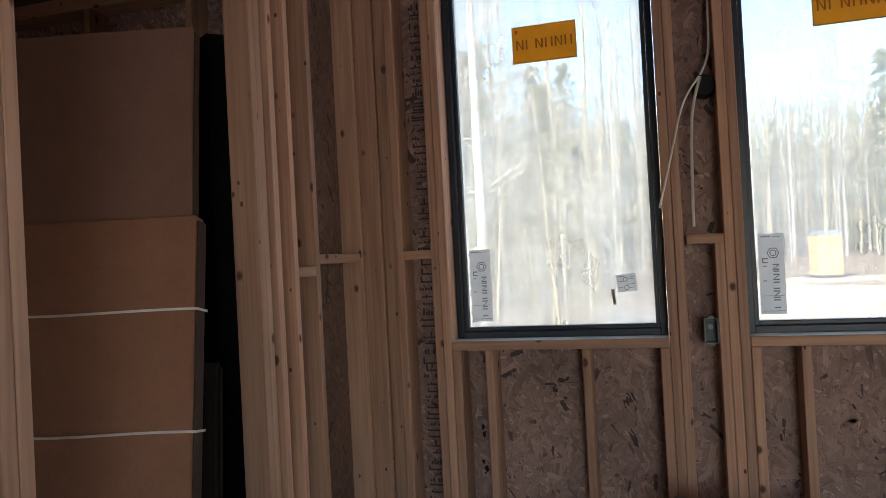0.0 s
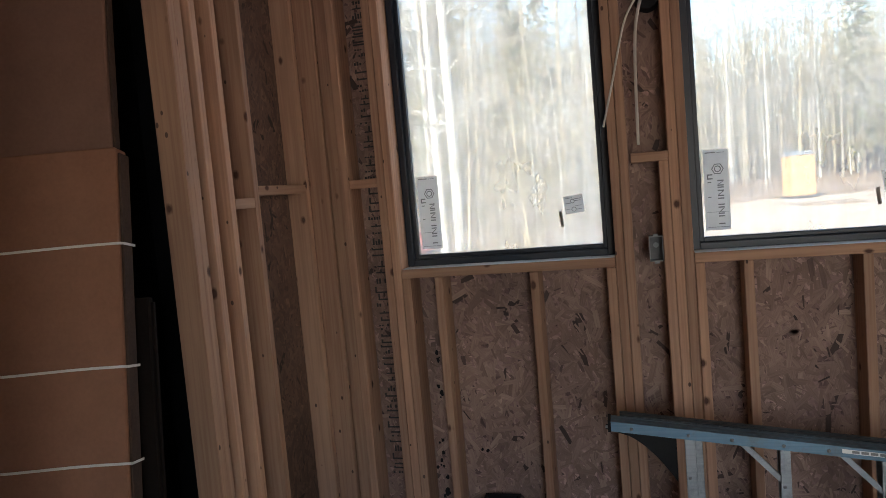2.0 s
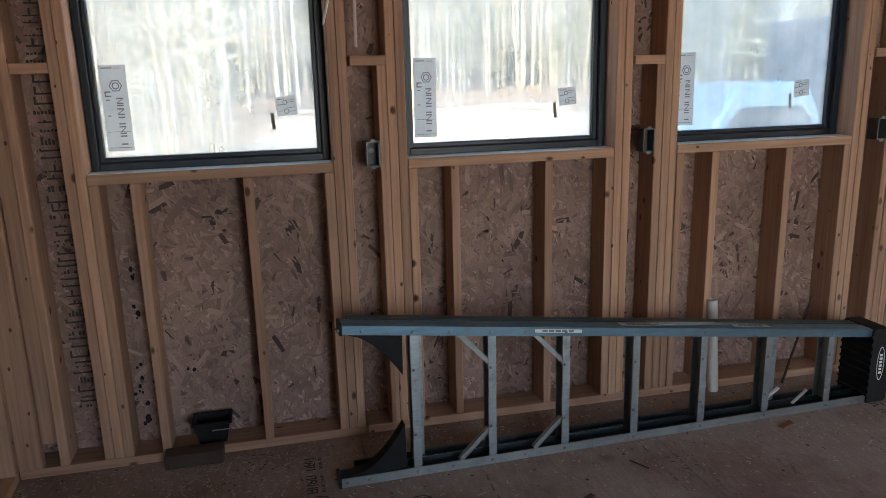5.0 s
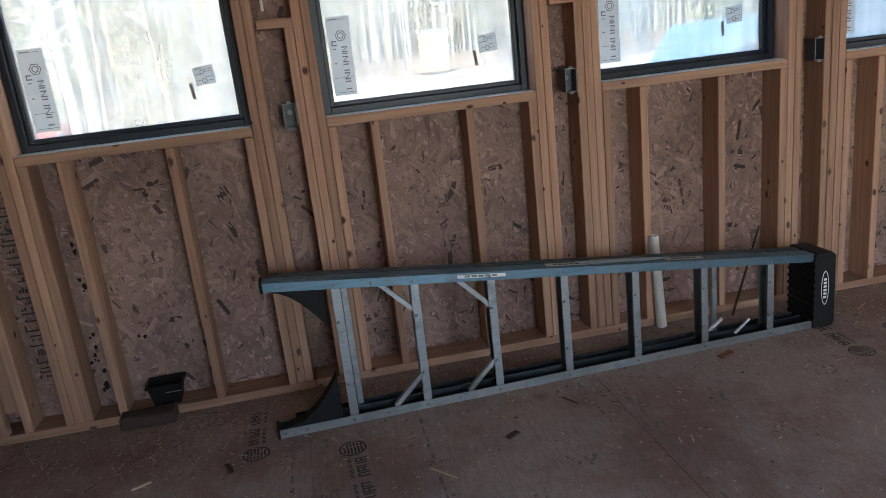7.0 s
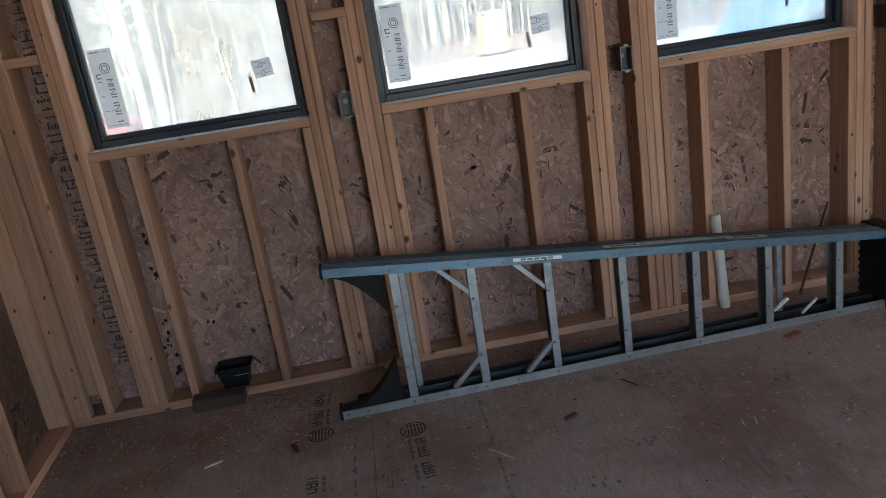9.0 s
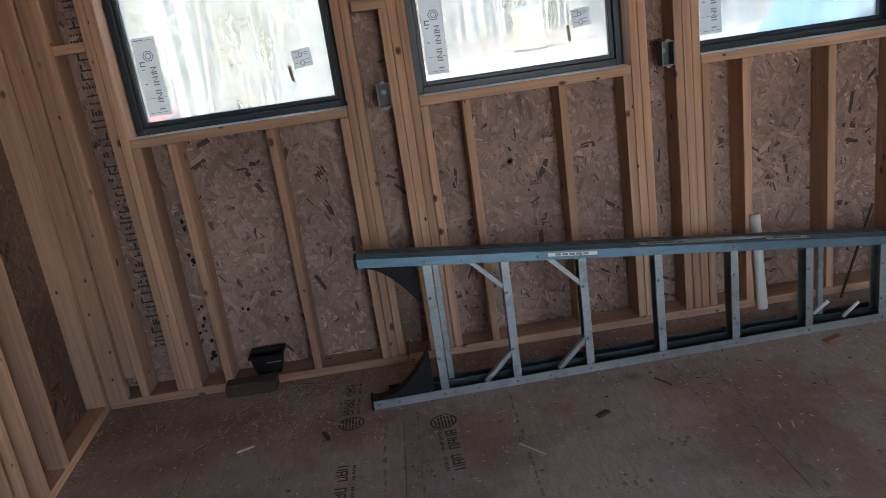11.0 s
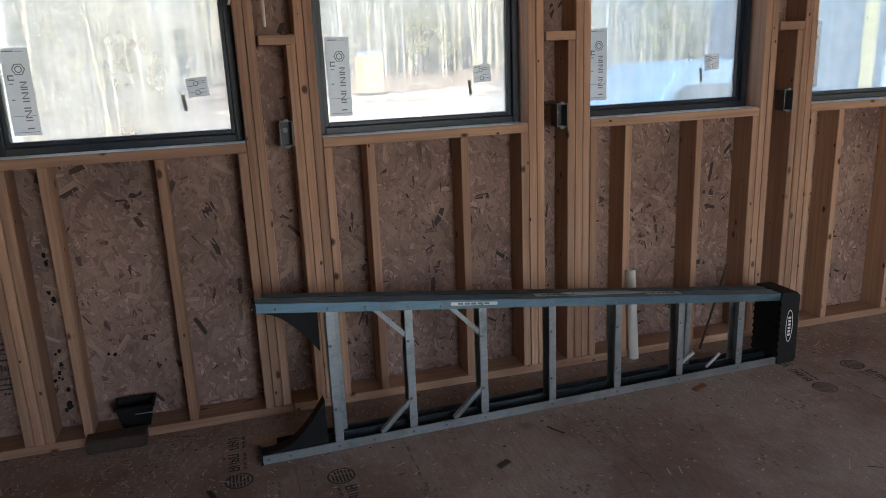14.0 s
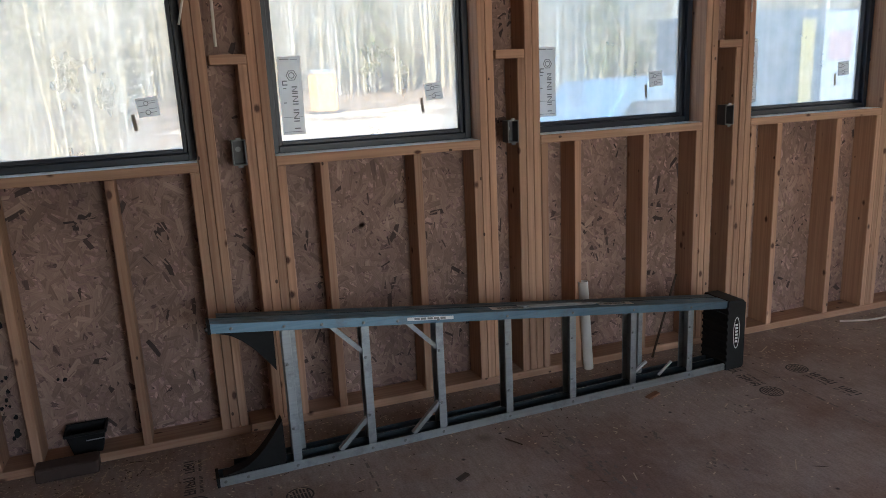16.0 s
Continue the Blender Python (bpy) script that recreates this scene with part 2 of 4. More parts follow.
FILM = clear("cloudy_film", (0.90, 0.92, 0.94), rough=0.15, alpha=0.6, dust=0.34)
BLACK_FRAME = plain("black_window_frame", (0.010, 0.017, 0.030), 0.42, 0, 0.2, 60, 0.04)
BLACK_PLASTIC = plain("black_plastic", (0.011, 0.011, 0.012), 0.62, 0, 0.25, 80, 0.15)
BLACK_PLASTIC.node_tree.nodes["Principled BSDF"].inputs["Specular IOR Level"].default_value = 0.2
CARD = plain("brown_cardboard", (0.245, 0.120, 0.076), 0.85, 0, 0.1, 90, 0.12)
CARD_DARK = plain("darker_cardboard", (0.185, 0.103, 0.075), 0.85, 0, 0.1, 90, 0.12)
# carton sides: their shade is put into a darker brown
CARD_EDGE = plain("shaded_cardboard_edge", (0.06, 0.038, 0.029), 0.9, 0, 0.25, 140, 0.4)
STRAP = plain("white_strap", (0.84, 0.83, 0.80), 0.45, 0, 0.06, 60, 0.05)
STICKER = plain("grey_white_sticker", (0.84, 0.83, 0.81), 0.6, 0, 0.06, 40, 0.03)
INK = plain("grey_ink", (0.24, 0.235, 0.23), 0.6, 0, 0.1, 40, 0)
ORANGE = plain("orange_sticker", (0.84, 0.50, 0.08), 0.55, 0, 0.06, 40, 0.03)
BROWN_INK = plain("brown_ink", (0.38, 0.16, 0.025), 0.6, 0, 0.1, 40, 0)
FLOOR_INK = plain("worn_black_ink", (0.045, 0.04, 0.038), 0.7, 0, 0.4, 120, 0)
for sheet_mat, share in ((STICKER, 0.75), (INK, 0.15), (ORANGE, 0.68), (BROWN_INK, 0.3)):
    see_through(sheet_mat, share)
STRIP = plain("grey_brown_strip", (0.36, 0.33, 0.28), 0.6, 0, 0.2, 60, 0)
see_through(STRIP, 0.35)
FAINT_INK = plain("faint_grey_ink", (0.17, 0.14, 0.125), 0.7, 0, 0.4, 120, 0)
PVC = plain("white_pipe", (0.58, 0.56, 0.53), 0.35, 0, 0.05, 20, 0.03)
CABLE = plain("white_cable", (0.70, 0.67, 0.60), 0.45, 0, 0.06, 50, 0.03)
STEEL = plain("galvanised_steel", (0.25, 0.26, 0.27), 0.6, 0.3, 0.2, 50, 0.05)
ZINC = plain("bright_zinc", (0.72, 0.73, 0.75), 0.32, 0.7, 0.08, 50, 0.03)
# the dark of the open box's recess is put into this steel
BOX_STEEL = plain("shaded_box_steel", (0.10, 0.10, 0.105), 0.55, 0.4, 0.25, 50, 0.05)
BRIGHT_STEEL = plain("bright_steel_edge", (0.20, 0.20, 0.205), 0.5, 0.6, 0.15, 50, 0.05)
# back carton: near-black colour paints the deep shade behind the stack
SHADED_CARTON = plain("shaded_carton", (0.010, 0.007, 0.006), 0.9, 0, 0.3, 60, 0.2)
PAPER = plain("white_paper", (0.80, 0.80, 0.79), 0.8, 0, 0.03, 20, 0.05)
SILL_WHITE = plain("skylit_sill_white", (0.70, 0.71, 0.72), 0.55, 0, 0.12, 25, 0.1)
GAP_BLACK = plain("dark_gap_black", (0.006, 0.006, 0.007), 0.9, 0, 0.3, 40, 0.2)
CHIP = plain("pale_wood_chip", (0.56, 0.45, 0.34), 0.8, 0, 0.2, 40, 0.1)
DARK_CHIP = plain("dark_bark_scrap", (0.07, 0.045, 0.03), 0.85, 0, 0.3, 60, 0.3)
BROWN = plain("brown_fibre_scrap", (0.055, 0.034, 0.028), 0.85, 0, 0.25, 60, 0.3)
JOIST = plain("plain_ceiling_board", (0.22, 0.15, 0.10), 0.8, 0, 0.2, 6, 0.2)

for dull in (SHADED_CARTON, CARD_EDGE, GAP_BLACK, CARD, CARD_DARK):
    dull.node_tree.nodes["Principled BSDF"].inputs["Specular IOR Level"].default_value = 0.12


# ---- mesh helpers ----
def link(name, bm, material, parent=None, label="", smooth=False):
    me = bpy.data.meshes.new(name)
    bm.normal_update()
    bm.to_mesh(me)
    bm.free()
    me.materials.append(material)
    if smooth:
        me.polygons.foreach_set("use_smooth", [True] * len(me.polygons))
        me.set_sharp_from_angle(angle=radians(35))
    ob = new(name, me)
    if parent:
        ob.parent = parent
    if label:
        ob["label"] = label
    return ob


part = link


def holder(name, place=(0, 0, 0), turn=0.0):
    ob = new(name)
    ob.empty_display_size = 0.05
    ob.matrix_basis = pose(*place, 0, 0, turn)
    return ob


def box(bm, x0, x1, y0, y1, z0, z1, bevel=0.0):
    m = Matrix.LocRotScale(((x0 + x1) / 2, (y0 + y1) / 2, (z0 + z1) / 2), None, (x1 - x0, y1 - y0, z1 - z0))
    made = bmesh.ops.create_cube(bm, size=1.0, matrix=m)["verts"]
    if bevel:
        edges = {e for v in made for e in v.link_edges}
        bmesh.ops.bevel(bm, geom=list(edges), offset=bevel, segments=1, affect="EDGES")
    return made


def block(name, x0, x1, y0, y1, z0, z1, material, parent=None, bevel=0.002, label="", wear=0.0):
    bm = bmesh.new()
    box(bm, x0, x1, y0, y1, z0, z1, bevel)
    if wear:
        for v in bm.verts:
            v.co += Vector([random.uniform(-wear, wear) for _ in range(3)])
    return link(name, bm, material, parent, label)


def tube(bm, pts, radii, sides=6, cap=True):
    """A tapered tube along points."""
    rings = []
    pts = [Vector(p) for p in pts]
    for i, p in enumerate(pts):
        d = (pts[min(i + 1, len(pts) - 1)] - pts[max(i - 1, 0)]).normalized()
        a = d.orthogonal().normalized()
        b = d.cross(a)
        if rings:
            a = (last - d * last.dot(d)).normalized()
            b = d.cross(a)
        last = a
        r = radii[i] if hasattr(radii, "__len__") else radii
        rings.append([bm.verts.new(p + (a * math.cos(t) + b * math.sin(t)) * r) for t in [2 * math.pi * k / sides for k in range(sides)]])
    for r0, r1 in zip(rings, rings[1:]):
        for k in range(sides):
            bm.faces.new((r0[k], r0[(k + 1) % sides], r1[(k + 1) % sides], r1[k]))
    if cap:
        bm.faces.new(rings[0][::-1]), bm.faces.new(rings[-1])


def extrude_outline(bm, outline, place, depth):
    """A plate: outline points given by place(u, v, d) at two depths."""
    a = [bm.verts.new(place(u, v, 0)) for u, v in outline]
    b = [bm.verts.new(place(u, v, depth)) for u, v in outline]
    bm.faces.new(a), bm.faces.new(b[::-1])
    for i in range(len(a)):
        j = (i + 1) % len(a)
        bm.faces.new((a[j], a[i], b[i], b[j]))
    bmesh.ops.recalc_face_normals(bm, faces=bm.faces[:])


# ---- the room: floor, walls, ceiling ----
Y0, YS, TOP = 3.18, 3.32, 3.02      # face of the window wall's studs, its sheathing, underside of ceiling
SILL = 1.195
T = 0.038                           # thickness of a board
RO = [-0.752 + 1.219 * k for k in range(4)]   # left edge of each window opening
ROW, HEAD = 0.915, 2.80
CRIPPLES = [(0.145, 0.560), (0.178, 0.592), (0.176, 0.560), (0.177, 0.590)]

floor = tagged(holder("floor"), "dusty subfloor boards with printed marks and sawdust", "floor", kind="structure")
block("slab", XL, XR, YB, YS + 0.012, -0.25, -0.024, JOIST, floor, 0)
xs = [0.205 + 1.22 * k for k in range(-4, 12)]
for i, (a, b) in enumerate(zip(xs, xs[1:])):
    a, b = max(a, XL), min(b, XR)
    ys = [YS + 0.01, 1.0 if i % 2 else 2.13, -1.4 if i % 2 else -0.3, YB]
    for y1, y0 in zip(ys, ys[1:]):
        if b - a > 0.05:
            block("floor_panel", a + 0.0009, b - 0.0009, y0 + 0.001, y1 - 0.001, -0.023, 0.0, FLOOR, floor, 0.001)

wall_north = tagged(holder("wall_north"), "open stud wall of new spruce with strand board sheathing", "wall", kind="structure")


def stud(x0, z0=T, z1=TOP - 2 * T, wid=T, y0=Y0, y1=YS - 0.001, name="stud"):
    return block(name, x0 + 0.0011, x0 + wid - 0.0011, y0 + random.uniform(-0.0025, 0.0025), y1, z0 + 0.0005, z1, WOOD_Z, wall_north, 0.0025, wear=0.0008)


def rail(name, x0, x1, z0, z1, y0=Y0, y1=YS - 0.001):
    return block(name, x0, x1, y0, y1, z0, z1, WOOD_X, wall_north, 0.002, wear=0.0006)


# plates: laid in two lengths, meeting below the second window
rail("sole_plate", -1.145, 0.245, 0, T)
rail("sole_plate", 0.248, 2.9, 0, T)
rail("sole_plate", 2.903, XR, 0, T)
rail("sole_plate", XL, -1.26, 0, T)
rail("top_plate", XL, XR, TOP - 2 * T, TOP - 0.001)
# strand board sheathing round the openings
edges = [XL] + [v for r in RO for v in (r, r + ROW)] + [XR]
for a, b in zip(edges[::2], edges[1::2]):
    block("sheathing", a, b, YS, YS + 0.012, -0.02, TOP, OSB, wall_north, 0)
for r in RO:
    block("sheathing", r, r + ROW, YS, YS + 0.012, -0.02, SILL - T, OSB, wall_north, 0)
    block("sheathing", r, r + ROW, YS, YS + 0.012, HEAD, TOP, OSB, wall_north, 0)
    rail("rough_sill", r + 0.001, r + ROW - 0.001, SILL - T, SILL)
    rail("header", r - T, r + ROW + T, HEAD, HEAD + 0.14)
    for dx in (0.0, *CRIPPLES[RO.index(r)], ROW - T):
        stud(r + dx + 0.0005, T, SILL - T - 0.001, name="cripple_stud")
    for dx in (-T, -2 * T, ROW, ROW + T):
        stud(r + dx)
for k, r in enumerate(RO):
    if k:
        z = (1.569, 1.548, 1.556)[k - 1]
        stud(r - 3 * T, T, z)
        rail("blocking", r - 3 * T - 0.104, r - 2 * T - 0.001, z, z + T)
rail("blocking", -0.955, RO[0] - 2 * T, 1.567, 1.567 + T)
# corner: backer board, a shim strip and the first stud
block("backer_board", -1.147, -1.057, Y0 - 0.002, Y0 + T, T, TOP - 2 * T, WOOD_Z, wall_north, 0.003, wear=0.001)
block("backer_strip", -1.052, -0.995, Y0 + 0.012, Y0 + T + 0.01, 0.135, TOP - 2 * T, WOOD_Z, wall_north, 0.002)
stud(-0.995)
for x in (-2.03, -2.64, -3.25):
    stud(x)
for x in (4.30, 4.90, 5.5, 6.1, 6.7, 7.3, 7.9, 8.5, 9.1, 9.7, 10.3, 10.9, 11.5, 12.1, 12.7, 13.3):
    stud(x)


def strands(name, parent, material, place, size, count, holes=(), seed=3):
    """Thin straight-edged wood strands pressed into the face of a board, layer on layer."""
    rr = random.Random(seed)
    u0, u1, v0, v1 = size
    v, f, uvs = [], [], []
    i = 0
    while i < count:
        i += 1
        cu, cv = rr.uniform(u0, u1), rr.uniform(v0, v1)
        small = rr.random() < 0.45
        ln, w = (rr.uniform(0.010, 0.032), rr.uniform(0.002, 0.006)) if small else (rr.uniform(0.022, 0.055), rr.uniform(0.005, 0.015))
        a = rr.gauss(math.pi / 2, 0.85)
        c, s = math.cos(a), math.sin(a)
        reach = ln * abs(c) + w * abs(s), ln * abs(s) + w * abs(c)
        if cu - reach[0] < u0 or cu + reach[0] > u1 or cv - reach[1] < v0 or cv + reach[1] > v1:
            continue
        if any(cu + reach[0] > h[0] and cu - reach[0] < h[1] and cv + reach[1] > h[2] and cv - reach[1] < h[3] for h in holes):
            continue
        d = 0.0001 + 0.0009 * i / count
        k = len(v)
        off = rr.uniform(0, 40)
        shape = ((-1, rr.uniform(-1, -0.4)), (rr.uniform(-0.3, 0.3), -1), (1, rr.uniform(-1, -0.2)), (rr.uniform(0.75, 1), 1), (rr.uniform(-0.9, -0.6), rr.uniform(0.6, 1)))
        for p, q in shape:
            v.append(place(cu + p * ln * c - q * w * s, cv + p * ln * s + q * w * c, d))
            uvs.extend((p * ln + off, q * w + off))
        f.append(tuple(range(k, k + 5)))
    me = bpy.data.meshes.new(name)
    me.from_pydata([tuple(p) for p in v], [], f)
    me.uv_layers.new(name="UVMap").data.foreach_set("uv", uvs)
    me.materials.append(material)
    ob = new(name, me)
    ob.parent = parent
    ob["kind"] = "stuff"
    return ob


strands("strands", wall_north, STRAND, lambda u, v, d: Vector((u, YS - d, v)), (-1.2, 5.2, T, 2.9), 42000, [(r - 0.002, r + ROW + 0.002, SILL - T - 0.002, HEAD) for r in RO])

# partition beside the corner, turned a little, with a doorway
PT = 3.5
partition = tagged(holder("wall_west", (-1.148, Y0, 0), PT), "thin stud partition of pale spruce with a doorway", "wall", kind="structure")


def pstud(y, z0=T, z1=TOP - T, name="stud"):
    return block(name, -0.089, 0.0 + random.uniform(-0.0015, 0.0015), y - Y0, y - Y0 + T, z0 + 0.0005, z1, WOOD_Z, partition, 0.002, wear=0.0006)


for y in (3.141, 2.632, 2.440, 2.300, 2.215, 2.175, 1.178, 1.138):
    pstud(y)
block("sole_plate", -0.089, 0, 2.15 - Y0, 3.179 - Y0, 0, T, WOOD_Y, partition, 0.002)
block("top_plate", -0.089, 0, -3.4, 3.178 - Y0, TOP - T, TOP - 0.001, WOOD_Y, partition, 0.002)
block("blocking", -0.089, -0.001, 2.479 - Y0, 2.631 - Y0, 1.523, 1.523 + T, WOOD_Y, partition, 0.002)
block("blocking", -0.089, -0.001, 2.671 - Y0, 3.140 - Y0, 1.567, 1.567 + T, WOOD_Y, partition, 0.002)
block("header", -0.089, -0.001, 1.217 - Y0, 2.174 - Y0, 2.62, 2.80, WOOD_Y, partition, 0.002)
# sheathing and strands in the darkened tone that paints the bay's shade
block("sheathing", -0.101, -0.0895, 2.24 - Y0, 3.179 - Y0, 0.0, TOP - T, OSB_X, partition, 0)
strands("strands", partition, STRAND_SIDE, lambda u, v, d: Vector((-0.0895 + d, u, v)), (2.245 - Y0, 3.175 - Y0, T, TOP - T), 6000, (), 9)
block("wall_board", -0.085, -0.005, -3.3 - Y0, 1.136 - Y0, 0, TOP - T, JOIST, partition, 0)

wall_south = tagged(holder("wall_south"), "plain unseen strand board wall with open holes, two added to let in light", "wall", kind="structure")
# the far east and narrow west holes are added, unseen, to bring in light
for a, b, z0, z1 in ((XL, -2.75, -0.02, TOP), (-2.75, -2.2, -0.02, 1.3), (-2.75, -2.2, HOLE[1], TOP), (-2.2, SOUTH[0], -0.02, TOP), (SOUTH[1], FAR_SOUTH[0], -0.02, TOP), (FAR_SOUTH[1], XR, -0.02, TOP), (*FAR_SOUTH, -0.02, HOLE[0]), (*FAR_SOUTH, HOLE[1], TOP), (*SOUTH, -0.02, HOLE[0]), (*SOUTH, HOLE[1], TOP)):
    block("wall_board", a, b, YB - 0.1, YB, z0, z1, OSB, wall_south, 0)
wall_east = tagged(holder("wall_east"), "plain strand board wall with an open window hole", "wall", kind="structure")
for a, b, z0, z1 in ((YB, EAST[0], -0.02, TOP), (EAST[1], YS, -0.02, TOP), (EAST[0], EAST[1], -0.02, HOLE[0]), (EAST[0], EAST[1], HOLE[1], TOP)):
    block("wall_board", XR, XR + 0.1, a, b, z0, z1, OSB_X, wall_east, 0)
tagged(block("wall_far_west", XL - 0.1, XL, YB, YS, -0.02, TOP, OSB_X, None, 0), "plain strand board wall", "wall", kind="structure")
tagged(block("ceiling", XL - 0.1, XR + 0.1, YB - 0.1, YS + 0.02, TOP, TOP + 0.2, JOIST, None, 0), "plain board ceiling", "ceiling", kind="structure")
tagged(block("roof", XL - 0.5, XR + 0.5, YB - 0.6, YS + 0.45, TOP + 0.21, TOP + 0.33, JOIST, None, 0), "plain roof deck with a short overhang", "roof", kind="structure")


# ---- windows ----
def bars(bm, place, rows, depth):
    """Flat printed bars: (u0, u1, v0, v1) on a sheet."""
    for u0, u1, v0, v1 in rows:
        extrude_outline(bm, [(u0, v0), (u1, v0), (u1, v1), (u0, v1)], place, depth)


def ring(bm, cu, cv, r0, r1, place, depth, n=6, turn=0.0):
    for k in range(n):
        a0, a1 = [2 * math.pi * (k + d) / n + turn for d in (0, 1)]
        extrude_outline(bm, [(cu + r * math.cos(a), cv + r * math.sin(a)) for r, a in ((r0, a0), (r1, a0), (r1, a1), (r0, a1))], place, depth)


GY = 3.326
for k, r in enumerate(RO):
    win = tagged(holder(f"window_{k + 1}", (r, 0, 0)), "tall black-framed window with stickers on new glass", "window", kind="structure")
    x0, x1, z0, z1 = 0.001, ROW - 0.001, SILL + 0.001, HEAD - 0.002
    for nm, wd, ya, yb in (("frame", 0.030, 3.284, 3.360), ("sash", 0.042, 3.304, 3.345)):
        bm = bmesh.new()
        o = 0.0 if nm == "frame" else 0.0305
        w = wd if nm == "frame" else 0.018
        box(bm, x0 + o, x0 + o + w, ya, yb, z0 + o, z1 - o, 0.0025)
        box(bm, x1 - o - w, x1 - o, ya, yb, z0 + o, z1 - o, 0.0025)
        box(bm, x0 + o + w, x1 - o - w, ya, yb, z0 + o, z0 + o + w, 0.0025)
        box(bm, x0 + o + w, x1 - o - w, ya, yb, z1 - o - w, z1 - o, 0.0025)
        part(nm, bm, BLACK_FRAME, win)
    # white strip paints the bright skylit line on top of the sill
    bm = bmesh.new()
    box(bm, x0 + 0.002, x1 - 0.002, Y0 + 0.012, 3.2835, SILL + 0.0004, SILL + 0.0022, 0.0005)
    part("sill_tape", bm, SILL_WHITE, win, "white strip standing for skylight on the rough sill")
    bm = bmesh.new()
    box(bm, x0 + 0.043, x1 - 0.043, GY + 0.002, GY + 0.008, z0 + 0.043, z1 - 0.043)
    pane = part("pane", bm, GLASS if k < 2 else FILM_GLASS, win, "glass pane dimmed to hold down the bright view outside" if k < 2 else "glass pane under cloudy film")
    # daylight enters undimmed; only the view through the pane is darkened
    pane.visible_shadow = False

    def sheet(u, v, d):
        return Vector((u, GY + 0.001 - d, v))

    def small(u, v, d):
        a, b = u - 0.745, v - 1.40
        return Vector((0.745 + (0.0, 0.0, -0.02, 0.015)[k] + a - 0.09 * b, GY + 0.001 - d, 1.40 + b + 0.09 * a))

    # tall grey-white maker's sticker with a hexagon mark and a bar for its lettering
    tilt = math.radians(random.uniform(-1.0, 1.0) if k else 0.0)
    cu, cv = 0.110, 1.432

    def tall(u, v, d):
        return Vector((cu + u * math.cos(tilt) - v * math.sin(tilt), GY + 0.001 - d, cv + u * math.sin(tilt) + v * math.cos(tilt)))

    bm = bmesh.new()
    bars(bm, tall, [(-0.048, 0.048, -0.163, 0.163)], 0.0008)
    st = part("sticker", bm, STICKER, win, "tall grey-white sticker")
    bm = bmesh.new()

    def tall_ink(u, v, d):
        return tall(u, v, d) - Vector((0, 0.0012, 0))

    ring(bm, 0.006, 0.085, 0.020, 0.024, tall_ink, 0.0003)
    ring(bm, 0.006, 0.085, 0.010, 0.014, tall_ink, 0.0003, 8)
    bars(bm, tall_ink, [(-0.040, 0.000, 0.150, 0.154), (0.005, 0.035, 0.150, 0.152), (-0.040, 0.042, -0.152, -0.150), (-0.040, 0.042, -0.090, -0.0885)], 0.0003)
    for i, (v0, v1) in enumerate(((0.016, 0.040), (0.008, 0.013), (-0.026, 0.000), (-0.062, -0.032), (-0.098, -0.068), (-0.140, -0.104))):
        if v1 - v0 < 0.012:
            bars(bm, tall_ink, [(0.003, 0.027, v0, v1)], 0.0003)
        else:
            bars(bm, tall_ink, [(0.003, 0.027, v0, v0 + 0.005), (0.003, 0.027, v1 - 0.005, v1)], 0.0003)
            if i % 2 == 0:
                extrude_outline(bm, [(0.003, v0 + 0.006), (0.008, v0 + 0.006), (0.027, v1 - 0.006), (0.022, v1 - 0.006)], tall_ink, 0.0003)
    bars(bm, tall_ink, [(-0.036, -0.014, 0.044, 0.049), (-0.036, -0.014, 0.060, 0.065), (-0.036, -0.031, 0.044, 0.065), (-0.034, -0.020, 0.030, 0.034), (-0.034, -0.022, -0.030, -0.026)], 0.0003)
    part("print", bm, INK, st)
    # small square sticker and a narrow strip
    bm = bmesh.new()
    bars(bm, small, [(0.714, 0.795, 1.381, 1.456)], 0.0008)
    sq = part("sticker", bm, STICKER, win, "small square grey sticker")
    bm = bmesh.new()

    def sq_ink(u, v, d):
        return sheet(u, v, d) - Vector((0, 0.0012, 0))

    def small_ink(u, v, d):
        return small(u, v, d) - Vector((0, 0.0012, 0))

    bars(bm, small_ink, [(0.722, 0.750, 1.446, 1.449), (0.758, 0.788, 1.440, 1.442), (0.758, 0.785, 1.432, 1.434), (0.720, 0.742, 1.424, 1.427), (0.757, 0.787, 1.410, 1.412), (0.720, 0.738, 1.400, 1.402), (0.762, 0.786, 1.395, 1.397)], 0.0003)
    ring(bm, 0.750, 1.433, 0.007, 0.010, small_ink, 0.0003, 8)
    ring(bm, 0.752, 1.398, 0.008, 0.011, small_ink, 0.0003, 8)
    part("print", bm, INK, sq)
    bm = bmesh.new()
    bars(bm, small, [(0.685, 0.699, 1.332, 1.398)], 0.0008)
    part("sticker", bm, STRIP, win, "narrow dark strip")
    if k == 0:
        bm = bmesh.new()
        rr = random.Random(4)
        for i in range(110):
            u = rr.uniform(0.06, 0.86)
            s = rr.uniform(0.0012, 0.004)
            box(bm, u, u + s * rr.uniform(1, 2.5), GY + 0.010, GY + 0.014, z0 + 0.042, z0 + 0.042 + s * rr.uniform(0.8, 2.6))
        for i in range(150):
            v_ = rr.uniform(z0 + 0.06, z1 - 0.1)
            w_ = rr.uniform(0.001, 0.0035) * (1.5 if rr.random() < 0.2 else 1)
            u = x1 - 0.0435 - abs(rr.gauss(0, 0.003))
            box(bm, u - w_, u, GY + 0.010, GY + 0.013, v_, v_ + w_ * rr.uniform(0.8, 3.0))
        ob = part("dirt", bm, DARK_CHIP, win, "crumbs of dirt along the foot and edge of the pane")
        ob["kind"] = "stuff"
